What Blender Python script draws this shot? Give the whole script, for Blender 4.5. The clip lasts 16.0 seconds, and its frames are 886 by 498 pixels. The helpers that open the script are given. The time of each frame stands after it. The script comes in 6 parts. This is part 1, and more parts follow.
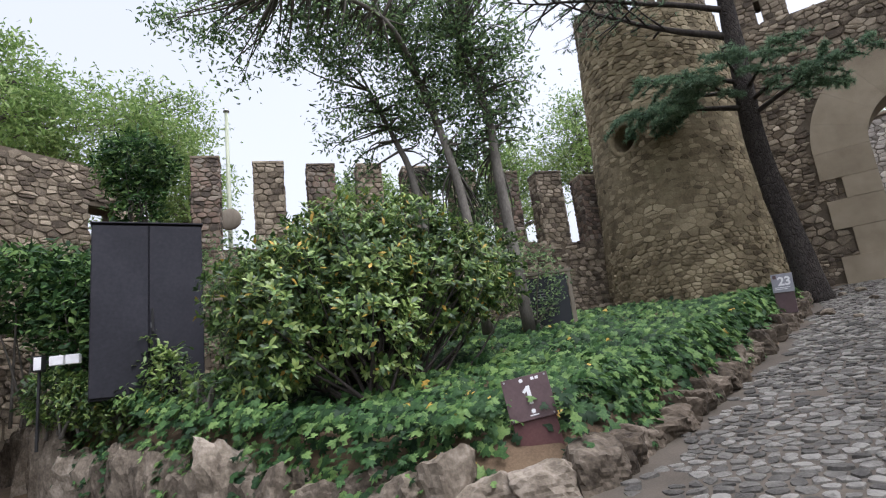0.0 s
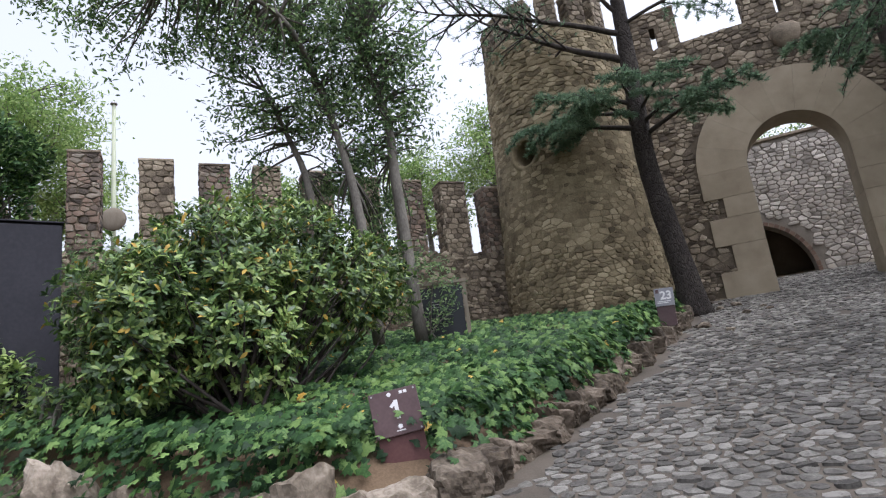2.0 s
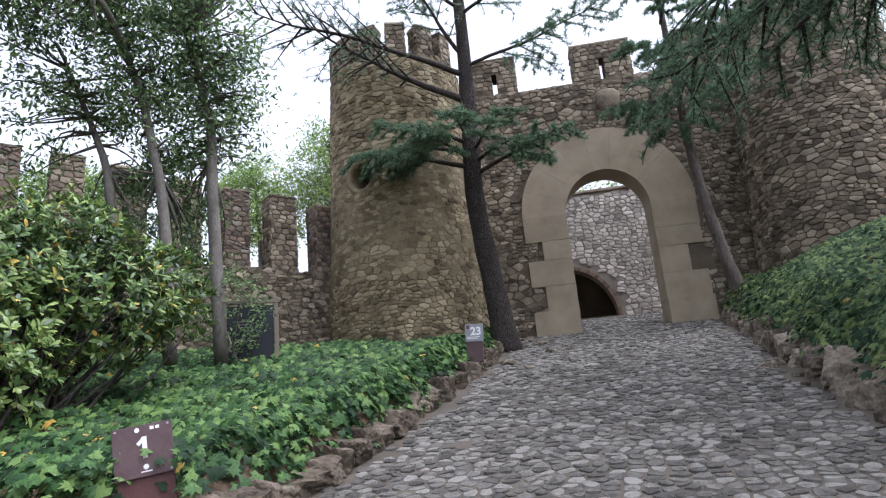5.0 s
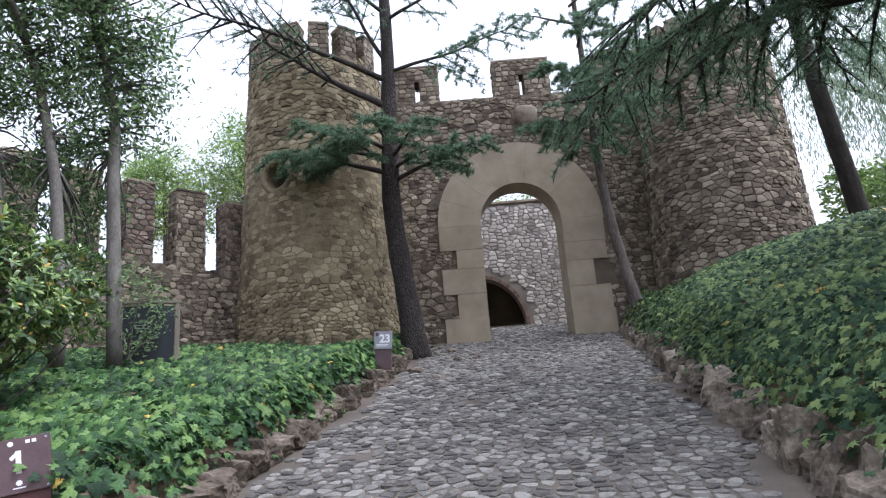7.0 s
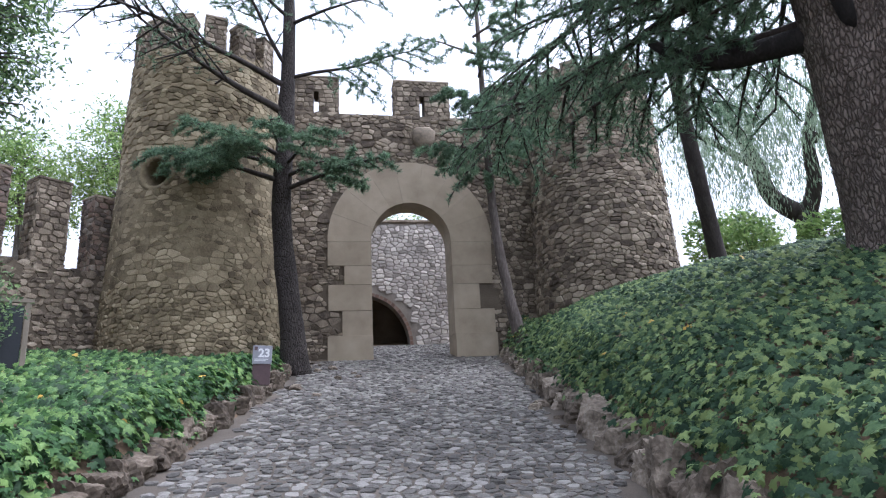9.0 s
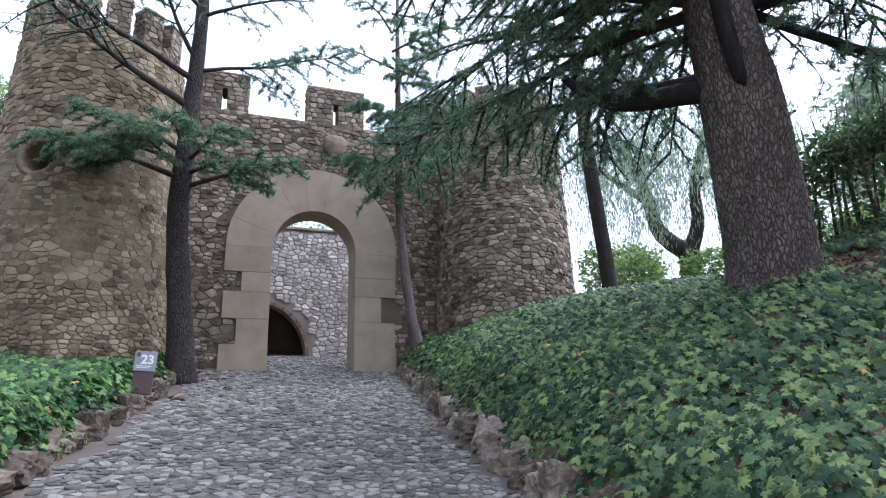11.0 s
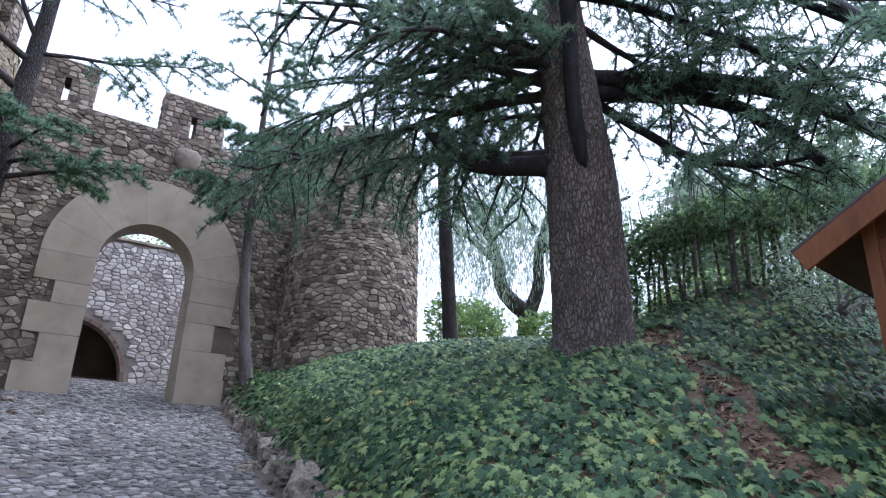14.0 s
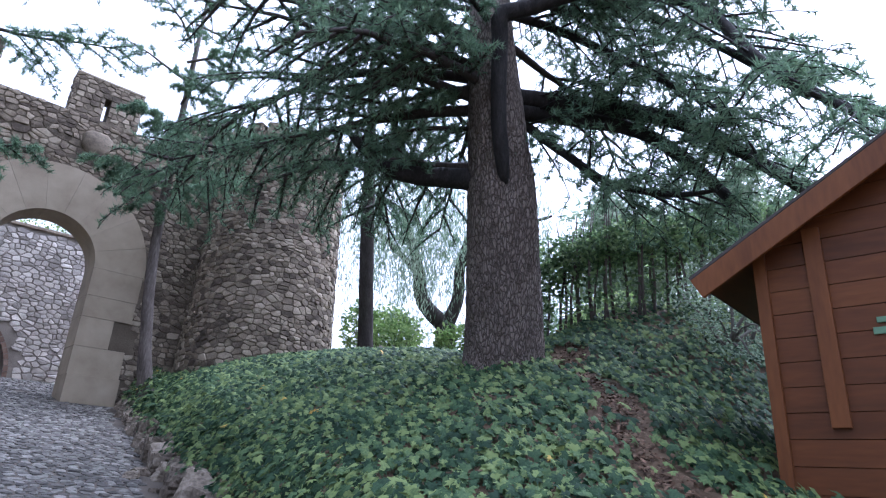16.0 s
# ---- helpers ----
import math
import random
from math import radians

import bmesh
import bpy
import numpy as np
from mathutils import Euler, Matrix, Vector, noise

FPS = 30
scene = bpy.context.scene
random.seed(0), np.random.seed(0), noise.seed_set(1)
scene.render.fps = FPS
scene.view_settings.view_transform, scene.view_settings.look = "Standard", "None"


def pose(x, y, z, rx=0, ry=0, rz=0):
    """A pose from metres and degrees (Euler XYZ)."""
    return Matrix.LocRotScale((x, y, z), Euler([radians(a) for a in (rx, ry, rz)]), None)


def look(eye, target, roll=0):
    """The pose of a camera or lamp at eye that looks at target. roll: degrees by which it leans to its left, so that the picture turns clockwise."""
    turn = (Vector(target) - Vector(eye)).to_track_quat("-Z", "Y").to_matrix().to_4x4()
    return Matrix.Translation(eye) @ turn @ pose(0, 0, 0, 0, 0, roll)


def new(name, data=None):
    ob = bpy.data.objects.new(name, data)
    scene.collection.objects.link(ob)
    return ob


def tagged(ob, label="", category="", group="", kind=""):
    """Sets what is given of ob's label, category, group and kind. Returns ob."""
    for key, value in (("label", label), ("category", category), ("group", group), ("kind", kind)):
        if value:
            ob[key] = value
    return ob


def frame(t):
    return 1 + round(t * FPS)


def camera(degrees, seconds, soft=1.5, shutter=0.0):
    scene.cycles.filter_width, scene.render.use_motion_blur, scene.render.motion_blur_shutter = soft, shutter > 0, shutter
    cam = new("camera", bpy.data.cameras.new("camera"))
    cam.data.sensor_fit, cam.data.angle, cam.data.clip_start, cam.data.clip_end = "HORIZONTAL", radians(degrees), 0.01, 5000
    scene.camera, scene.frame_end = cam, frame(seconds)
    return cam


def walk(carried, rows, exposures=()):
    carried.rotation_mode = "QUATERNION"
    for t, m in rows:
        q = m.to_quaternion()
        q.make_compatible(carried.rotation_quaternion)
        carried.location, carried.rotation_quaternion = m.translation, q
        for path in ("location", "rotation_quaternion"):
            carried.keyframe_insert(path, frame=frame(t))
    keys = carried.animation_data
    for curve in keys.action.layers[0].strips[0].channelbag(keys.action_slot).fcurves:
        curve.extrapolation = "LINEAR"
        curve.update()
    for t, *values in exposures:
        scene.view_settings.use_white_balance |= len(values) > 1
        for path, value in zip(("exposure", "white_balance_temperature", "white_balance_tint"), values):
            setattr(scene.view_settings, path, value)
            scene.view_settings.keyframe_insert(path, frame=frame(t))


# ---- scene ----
cam = camera(70.95, 16.0, soft=1.2)
# seconds, place, turn
PATH = [
    (0, -2.851, -17.076, -1.563, 103.87, 6.59, 32.28),
    (0.5, -2.829, -17.030, -1.552, 103.77, 6.54, 29.76),
    (1, -2.781, -16.949, -1.551, 103.76, 6.69, 27.82),
    (1.5, -2.715, -16.851, -1.558, 103.77, 7.07, 26.43),
    (2, -2.633, -16.749, -1.568, 103.77, 7.05, 24.32),
    (2.5, -2.593, -16.676, -1.578, 103.94, 6.84, 22.87),
    (3, -2.527, -16.607, -1.578, 104.17, 6.41, 21.03),
    (3.5, -2.452, -16.519, -1.576, 104.05, 6.00, 18.51),
    (4, -2.367, -16.482, -1.559, 103.97, 6.06, 15.92),
    (4.5, -2.306, -16.463, -1.517, 104.11, 5.50, 12.19),
    (7, -2.163, -16.555, -1.392, 103.53, 4.29, 1.14),
    (7.5, -2.173, -16.552, -1.359, 103.70, 3.67, -1.90),
    (8, -2.203, -16.537, -1.350, 103.80, 3.59, -4.86),
    (8.5, -2.237, -16.505, -1.344, 103.73, 3.22, -7.36),
    (9, -2.270, -16.470, -1.349, 104.47, 2.72, -10.13),
    (11.5, -2.331, -16.396, -1.297, 105.78, 0.58, -22.32),
    (12, -2.311, -16.369, -1.293, 106.56, -0.07, -24.96),
    (12.5, -2.299, -16.410, -1.300, 107.94, -0.51, -27.43),
    (13, -2.267, -16.441, -1.287, 108.54, -1.18, -30.30),
    (13.5, -2.239, -16.468, -1.277, 108.89, -1.85, -32.60),
    (14, -2.192, -16.452, -1.275, 109.34, -1.82, -34.59),
    (14.5, -2.141, -16.435, -1.272, 109.67, -2.26, -36.27),
    (15, -2.108, -16.447, -1.269, 110.19, -2.39, -38.27),
    (15.5, -2.086, -16.445, -1.257, 110.34, -2.35, -40.03),
    (16, -2.064, -16.462, -1.250, 110.51, -2.95, -42.31),
]
walk(cam, [(t, pose(x, y, z, rx, ry, rz)) for t, x, y, z, rx, ry, rz in PATH],
     exposures=[(0, 1.0, 5950, 16), (4.5, 1.24, 5750, 17), (8, 1.5, 5550, 18), (16, 1.66, 5050, 22)])

# ---- light ----
SUN_EL, SUN_AZ = radians(67), radians(100)
world = bpy.data.worlds.new("overcast_sky")
scene.world = world
world.use_nodes = True
wn = world.node_tree.nodes
wl = world.node_tree.links
sky = wn.new("ShaderNodeTexSky")
sky.sky_type = "NISHITA"
sky.sun_disc = False
sky.sun_elevation, sky.sun_rotation = SUN_EL, SUN_AZ
sky.air_density, sky.dust_density, sky.ozone_density = 1.6, 6.0, 1.0
veil = wn.new("ShaderNodeHueSaturation")
veil.inputs["Saturation"].default_value = 0.2
wl.new(sky.outputs[0], veil.inputs["Color"])
wl.new(veil.outputs[0], wn["Background"].inputs["Color"])
wn["Background"].inputs["Strength"].default_value = 0.15
sun_data = bpy.data.lights.new("sun", "SUN")
sun_data.energy, sun_data.angle, sun_data.color = 0.5, radians(40), (1.0, 0.98, 0.95)
sun = new("sun", sun_data)
sun.matrix_world = look((math.sin(SUN_AZ) * 40, math.cos(SUN_AZ) * 40, 50), (0, 0, 0))


# ---- materials ----
def material(name, colours, scale=3.0, fine=40.0, rough=0.85, bump=0.3, vary="", amount=0.25, spec=0.3, hue=0.0, through_light=0.0, stretch=(1, 1, 1), metal=0.0, size=0.01):
    """A surface with large patches, fine grain, relief and a tint of its own for each piece (vary: object or island)."""
    m = bpy.data.materials.new(name)
    m.use_nodes = True
    nt = m.node_tree
    n, l = nt.nodes, nt.links
    bsdf = n["Principled BSDF"]
    co = n.new("ShaderNodeTexCoord")
    mp = n.new("ShaderNodeMapping")
    mp.inputs["Scale"].default_value = stretch
    geo = n.new("ShaderNodeNewGeometry")
    l.new(geo.outputs["Position"], mp.inputs["Vector"])
    big = n.new("ShaderNodeTexNoise")
    big.inputs["Scale"].default_value, big.inputs["Detail"].default_value, big.inputs["Roughness"].default_value = scale, 5, 0.6
    small = n.new("ShaderNodeTexNoise")
    small.inputs["Scale"].default_value, small.inputs["Detail"].default_value = fine, 4
    l.new(mp.outputs[0], big.inputs["Vector"])
    l.new(mp.outputs[0], small.inputs["Vector"])
    mix = n.new("ShaderNodeMath")
    mix.operation = "MULTIPLY_ADD"
    mix.inputs[1].default_value = 0.35
    l.new(small.outputs[0], mix.inputs[0])
    sub = n.new("ShaderNodeMath")
    sub.operation = "MULTIPLY"
    sub.inputs[1].default_value = 0.65
    l.new(big.outputs[0], sub.inputs[0])
    l.new(sub.outputs[0], mix.inputs[2])
    src = mix.outputs[0]
    rnd = None
    if vary:
        if vary == "object":
            rnd = n.new("ShaderNodeObjectInfo").outputs["Random"]
        else:
            rnd = geo.outputs["Random Per Island"]
        add = n.new("ShaderNodeMath")
        add.operation = "MULTIPLY_ADD"
        add.inputs[1].default_value = amount
        l.new(rnd, add.inputs[0])
        off = n.new("ShaderNodeMath")
        off.operation = "SUBTRACT"
        off.inputs[1].default_value = amount / 2
        l.new(src, off.inputs[0])
        l.new(off.outputs[0], add.inputs[2])
        src = add.outputs[0]
    ramp = n.new("ShaderNodeValToRGB")
    el = ramp.color_ramp.elements
    k = len(colours)
    while len(el) < k:
        el.new(0.5)
    for i, c in enumerate(colours):
        el[i].position = 0.3 + 0.4 * i / max(1, k - 1)
        el[i].color = (*c, 1)
    l.new(src, ramp.inputs[0])
    l.new(ramp.outputs[0], bsdf.inputs["Base Color"])
    bsdf.inputs["Roughness"].default_value = rough
    bsdf.inputs["Specular IOR Level"].default_value = spec
    bsdf.inputs["Metallic"].default_value = metal
    if bump:
        b = n.new("ShaderNodeBump")
        b.inputs["Strength"].default_value, b.inputs["Distance"].default_value = bump, size
        l.new(mix.outputs[0], b.inputs["Height"])
        l.new(b.outputs[0], bsdf.inputs["Normal"])
    if through_light:
        tr = n.new("ShaderNodeBsdfTranslucent")
        l.new(ramp.outputs[0], tr.inputs["Color"])
        ms = n.new("ShaderNodeMixShader")
        ms.inputs[0].default_value = through_light
        l.new(bsdf.outputs[0], ms.inputs[1])
        l.new(tr.outputs[0], ms.inputs[2])
        l.new(ms.outputs[0], n["Material Output"].inputs["Surface"])
    return m


M_SOIL = material("soil", [(0.05, 0.035, 0.022), (0.11, 0.075, 0.045), (0.17, 0.12, 0.075)], 2.5, 60, 0.95, 0.6)
M_EARTH = material("packed_earth", [(0.05, 0.042, 0.034), (0.085, 0.072, 0.056), (0.12, 0.10, 0.078)], 1.5, 70, 0.95, 0.6)
M_COBBLE = material("cobble", [(0.045, 0.042, 0.037), (0.085, 0.08, 0.07), (0.125, 0.118, 0.104), (0.21, 0.2, 0.178)], 9, 60, 0.8, 0.6, "object", 0.4)
M_COBBLE_I = material("cobble_field", [(0.045, 0.042, 0.037), (0.085, 0.08, 0.07), (0.125, 0.118, 0.104), (0.21, 0.2, 0.178)], 9, 60, 0.8, 0.6, "island", 0.4)
WALLC = [(0.072, 0.057, 0.043), (0.156, 0.127, 0.093), (0.243, 0.2, 0.145), (0.38, 0.325, 0.243)]
M_STONE = material("rubble_stone", WALLC, 3, 40, 0.92, 0.6, "object", 0.34)
M_STONE_I = material("rubble_stone_field", WALLC, 3, 40, 0.92, 0.6, "island", 0.34)
WARMC = [(0.08, 0.064, 0.038), (0.175, 0.142, 0.086), (0.255, 0.21, 0.13), (0.37, 0.315, 0.205)]
M_WARM = material("ochre_rubble_stone", WARMC, 2, 40, 0.93, 0.6, "object", 0.3)
M_WARM_I = material("ochre_rubble_stone_field", WARMC, 2, 40, 0.93, 0.6, "island", 0.3)
M_MORTAR = material("lime_mortar", [(0.07, 0.056, 0.042), (0.12, 0.098, 0.07), (0.19, 0.155, 0.113)], 1.2, 35, 0.96, 0.7, size=0.02)
M_RENDER = material("ochre_lime_render", [(0.07, 0.056, 0.033), (0.17, 0.138, 0.082), (0.29, 0.243, 0.155)], 1.6, 22, 0.96, 0.7, size=0.02)
# pale stone, its colour raised further to stand in for open-sky light in the yard
M_PALE = material("sky_lit_pale_rubble", [(0.33, 0.305, 0.27), (0.52, 0.48, 0.43), (0.70, 0.66, 0.59)], 3, 40, 0.92, 0.5, "object", 0.4)
M_PALE_I = material("sky_lit_pale_rubble_field", [(0.33, 0.305, 0.27), (0.52, 0.48, 0.43), (0.70, 0.66, 0.59)], 3, 40, 0.92, 0.5, "island", 0.4)
M_PALE_MORTAR = material("pale_mortar", [(0.18, 0.16, 0.135), (0.26, 0.235, 0.20), (0.33, 0.30, 0.26)], 2, 35, 0.96, 0.6, size=0.02)
M_ASHLAR = material("dressed_sandstone", [(0.215, 0.176, 0.124), (0.30, 0.25, 0.178), (0.38, 0.32, 0.235)], 1.6, 60, 0.9, 0.25, "object", 0.12)
M_BRICK = material("old_brick", [(0.13, 0.085, 0.065), (0.20, 0.135, 0.10), (0.27, 0.20, 0.155)], 4, 50, 0.93, 0.4, "island", 0.35)
M_MIXED = material("rubble_and_brick", [(0.07, 0.058, 0.048), (0.14, 0.112, 0.09), (0.2, 0.14, 0.105), (0.24, 0.21, 0.17)], 3, 40, 0.93, 0.6, "island", 0.4)
M_ROCK = material("kerb_rock", [(0.038, 0.03, 0.021), (0.1, 0.081, 0.06), (0.172, 0.143, 0.108), (0.28, 0.24, 0.19)], 5, 30, 0.93, 0.7, "object", 0.22, size=0.025)
M_ROCK_E = material("earth_stained_rock", [(0.03, 0.023, 0.016), (0.075, 0.059, 0.042), (0.125, 0.1, 0.074), (0.22, 0.185, 0.145)], 5, 30, 0.95, 0.7, "object", 0.22, size=0.025)
M_BARK = material("cedar_bark", [(0.04, 0.032, 0.027), (0.105, 0.088, 0.076), (0.19, 0.163, 0.143)], 9, 40, 0.95, 1.0, stretch=(1, 1, 0.22), size=0.03)
def plated_bark(name, crack, plate, pale, scale):
    """Bark broken into tall scaly plates by dark cracks."""
    m = material(name, [crack, plate, pale], 6, 45, 0.95, 0.0, stretch=(1, 1, 0.4))
    n, l = m.node_tree.nodes, m.node_tree.links
    geo = n.new("ShaderNodeNewGeometry")
    wob = n.new("ShaderNodeTexNoise")
    wob.inputs["Scale"].default_value, wob.inputs["Detail"].default_value = 7, 3
    l.new(geo.outputs["Position"], wob.inputs["Vector"])
    mad = n.new("ShaderNodeVectorMath")
    mad.operation = "MULTIPLY_ADD"
    mad.inputs[1].default_value = (0.09, 0.09, 0.09)
    l.new(wob.outputs["Color"], mad.inputs[0])
    l.new(geo.outputs["Position"], mad.inputs[2])
    mp = n.new("ShaderNodeMapping")
    mp.inputs["Scale"].default_value = (1, 1, 0.3)
    l.new(mad.outputs[0], mp.inputs["Vector"])
    vor = n.new("ShaderNodeTexVoronoi")
    vor.feature = "DISTANCE_TO_EDGE"
    vor.inputs["Scale"].default_value = scale
    l.new(mp.outputs[0], vor.inputs["Vector"])
    edge = n.new("ShaderNodeMapRange")
    edge.inputs["From Max"].default_value = 0.2
    l.new(vor.outputs["Distance"], edge.inputs["Value"])
    ramp = [q for q in n if q.type == "VALTORGB"][0]
    mix = n.new("ShaderNodeMix")
    mix.data_type = "RGBA"
    mix.inputs[6].default_value = (*[c * 0.8 for c in crack], 1)
    l.new(edge.outputs[0], mix.inputs[0])
    l.new(ramp.outputs[0], mix.inputs[7])
    l.new(mix.outputs[2], n["Principled BSDF"].inputs["Base Color"])
    b = n.new("ShaderNodeBump")
    b.inputs["Strength"].default_value, b.inputs["Distance"].default_value = 0.9, 0.025
    l.new(edge.outputs[0], b.inputs["Height"])
    l.new(b.outputs[0], n["Principled BSDF"].inputs["Normal"])
    return m


M_BARK_P = plated_bark("plated_cedar_bark", (0.09, 0.073, 0.06), (0.185, 0.152, 0.127), (0.29, 0.245, 0.21), 25)
M_BARK_Q = plated_bark("dark_plated_bark", (0.026, 0.021, 0.018), (0.052, 0.043, 0.037), (0.09, 0.077, 0.066), 24)
# near-black so that the great cedar's limbs read as lying in shade
M_BARK_B = material("shaded_black_bark", [(0.009, 0.008, 0.008), (0.02, 0.018, 0.017), (0.04, 0.036, 0.033)], 8, 40, 0.9, 1.0, stretch=(1, 1, 0.3), size=0.03)
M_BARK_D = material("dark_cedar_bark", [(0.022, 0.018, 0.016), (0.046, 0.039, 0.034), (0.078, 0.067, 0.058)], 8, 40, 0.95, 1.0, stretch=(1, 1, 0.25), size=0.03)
M_BARK2 = material("grey_bark", [(0.06, 0.055, 0.045), (0.12, 0.11, 0.095), (0.19, 0.175, 0.15)], 5, 40, 0.9, 0.5, stretch=(1, 1, 0.4))
M_IVY = material("ivy_leaf", [(0.012, 0.032, 0.012), (0.028, 0.07, 0.022), (0.055, 0.12, 0.034), (0.15, 0.24, 0.07)], 1.2, 60, 0.55, 0.1, "island", 0.42, 0.2, through_light=0.25)
M_IVY2 = material("shaded_ivy_leaf", [(0.02, 0.043, 0.023), (0.044, 0.084, 0.041), (0.084, 0.138, 0.06), (0.18, 0.24, 0.085)], 1.2, 60, 0.62, 0.1, "island", 0.52, 0.12, through_light=0.25)
M_BUSH = material("laurel_leaf", [(0.03, 0.06, 0.02), (0.066, 0.128, 0.034), (0.13, 0.215, 0.052), (0.25, 0.33, 0.095)], 1.0, 60, 0.4, 0.1, "island", 0.5, 0.4, through_light=0.25)
M_YELLOW = material("yellowed_leaf", [(0.35, 0.22, 0.04), (0.5, 0.36, 0.07)], 3, 40, 0.6, 0.1, "island", 0.3, through_light=0.2)
M_DEAD = material("dead_leaf", [(0.05, 0.03, 0.018), (0.11, 0.065, 0.038), (0.19, 0.125, 0.08)], 3, 40, 0.9, 0.1, "island", 0.5)
M_OAK = material("dark_tree_leaf", [(0.07, 0.115, 0.057), (0.14, 0.225, 0.095), (0.26, 0.36, 0.15)], 0.8, 60, 0.4, 0.0, "island", 0.5, 0.4, through_light=0.6)
M_BRIGHT = material("sunlit_tree_leaf", [(0.12, 0.20, 0.06), (0.20, 0.30, 0.09), (0.32, 0.42, 0.15)], 0.5, 60, 0.5, 0.0, "island", 0.4, 0.3, through_light=0.55)
M_NEEDLE = material("cedar_needle", [(0.076, 0.13, 0.083), (0.14, 0.225, 0.137), (0.215, 0.31, 0.18)], 0.9, 60, 0.6, 0.0, "island", 0.4, 0.3, through_light=0.5)
M_WEEP = material("weeping_leaf", [(0.15, 0.21, 0.14), (0.23, 0.31, 0.20), (0.33, 0.40, 0.28)], 0.6, 60, 0.5, 0.0, "island", 0.4, 0.3, through_light=0.55)
M_CABINET = material("dark_painted_steel", [(0.017, 0.017, 0.021), (0.026, 0.026, 0.032), (0.038, 0.038, 0.046)], 0.9, 25, 0.62, 0.05, spec=0.15)
M_CORTEN = material("maroon_sign_steel", [(0.055, 0.022, 0.022), (0.085, 0.034, 0.032), (0.11, 0.05, 0.045)], 5, 50, 0.5, 0.1)
M_CORTEN2 = material("maroon_sign_plate", [(0.075, 0.045, 0.048), (0.10, 0.065, 0.066), (0.13, 0.085, 0.085)], 5, 50, 0.35, 0.05)
M_WHITE = material("white_paint", [(0.68, 0.68, 0.68), (0.78, 0.78, 0.78)], 6, 50, 0.6, 0.1)
M_GREY = material("grey_sign_plate", [(0.22, 0.22, 0.24), (0.32, 0.32, 0.35)], 9, 50, 0.5, 0.1)
M_METAL = material("galvanised_steel", [(0.3, 0.3, 0.3), (0.42, 0.42, 0.42)], 6, 60, 0.4, 0.1, metal=0.8)
M_SLATE = material("dark_board", [(0.018, 0.02, 0.024), (0.03, 0.034, 0.04)], 2, 40, 0.4, 0.05)
M_POST = material("weathered_post", [(0.14, 0.12, 0.09), (0.22, 0.19, 0.15)], 6, 50, 0.9, 0.4, stretch=(1, 1, 0.3))
M_SHED = material("stained_pine", [(0.075, 0.024, 0.005), (0.115, 0.037, 0.008), (0.16, 0.056, 0.012)], 3, 30, 0.55, 0.25, "object", 0.2, stretch=(0.15, 0.15, 1))
M_TRIM = material("stained_pine_trim", [(0.1, 0.033, 0.007), (0.145, 0.05, 0.011), (0.19, 0.07, 0.017)], 3, 30, 0.55, 0.2, "object", 0.15, stretch=(1, 1, 0.2))
M_FELT = material("roofing_felt", [(0.05, 0.045, 0.04), (0.09, 0.08, 0.075)], 4, 80, 0.95, 0.6)
M_HINGE = material("green_hinge", [(0.10, 0.19, 0.11), (0.17, 0.28, 0.17)], 8, 60, 0.6, 0.2)
M_DARK = material("dark_iron", [(0.012, 0.012, 0.012), (0.02, 0.02, 0.02)], 8, 60, 0.6, 0.1)
M_HOUSE = material("far_house_plaster", [(0.45, 0.40, 0.34), (0.55, 0.50, 0.43)], 1, 20, 0.9, 0.1)
M_TILE = material("far_roof_tile", [(0.35, 0.17, 0.10), (0.45, 0.24, 0.15)], 2, 20, 0.9, 0.2)
M_POLE = material("pale_green_pole", [(0.30, 0.33, 0.23), (0.38, 0.41, 0.30)], 3, 40, 0.5, 0.05)


# ---- building blocks ----
def link(name, verts, faces, mat, parent=None, label="", smooth=False, m=None):
    me = bpy.data.meshes.new(name)
    me.from_pydata(verts, [], faces)
    me.materials.append(mat)
    if smooth:
        me.polygons.foreach_set("use_smooth", [True] * len(me.polygons))
    me.update()
    ob = new(name, me)
    if parent:
        ob.parent = parent
    if m is not None:
        ob.matrix_basis = m
    if label:
        ob["label"] = label
    return ob


def from_bm(name, bm, mat, parent=None, label="", smooth=False):
    me = bpy.data.meshes.new(name)
    bm.normal_update()
    bm.to_mesh(me)
    bm.free()
    me.materials.append(mat)
    if smooth:
        me.polygons.foreach_set("use_smooth", [True] * len(me.polygons))
    ob = new(name, me)
    if parent:
        ob.parent = parent
    if label:
        ob["label"] = label
    return ob


def empty(name, m, label, category, group="", kind=""):
    ob = new(name)
    ob.matrix_basis = m
    ob.empty_display_size = 0.1
    return tagged(ob, label, category, group, kind)


def box(name, lo, hi, mat, parent=None, label="", bevel=0.008, m=None):
    """A box with worn edges between two corners."""
    bm = bmesh.new()
    bmesh.ops.create_cube(bm, size=1)
    for v in bm.verts:
        v.co = Vector([lo[i] + (hi[i] - lo[i]) * (v.co[i] + 0.5) for i in range(3)])
    if bevel:
        bmesh.ops.bevel(bm, geom=bm.edges[:], offset=bevel, segments=2, affect="EDGES", profile=0.6)
    ob = from_bm(name, bm, mat, parent, label)
    if m is not None:
        ob.matrix_basis = m
    return ob


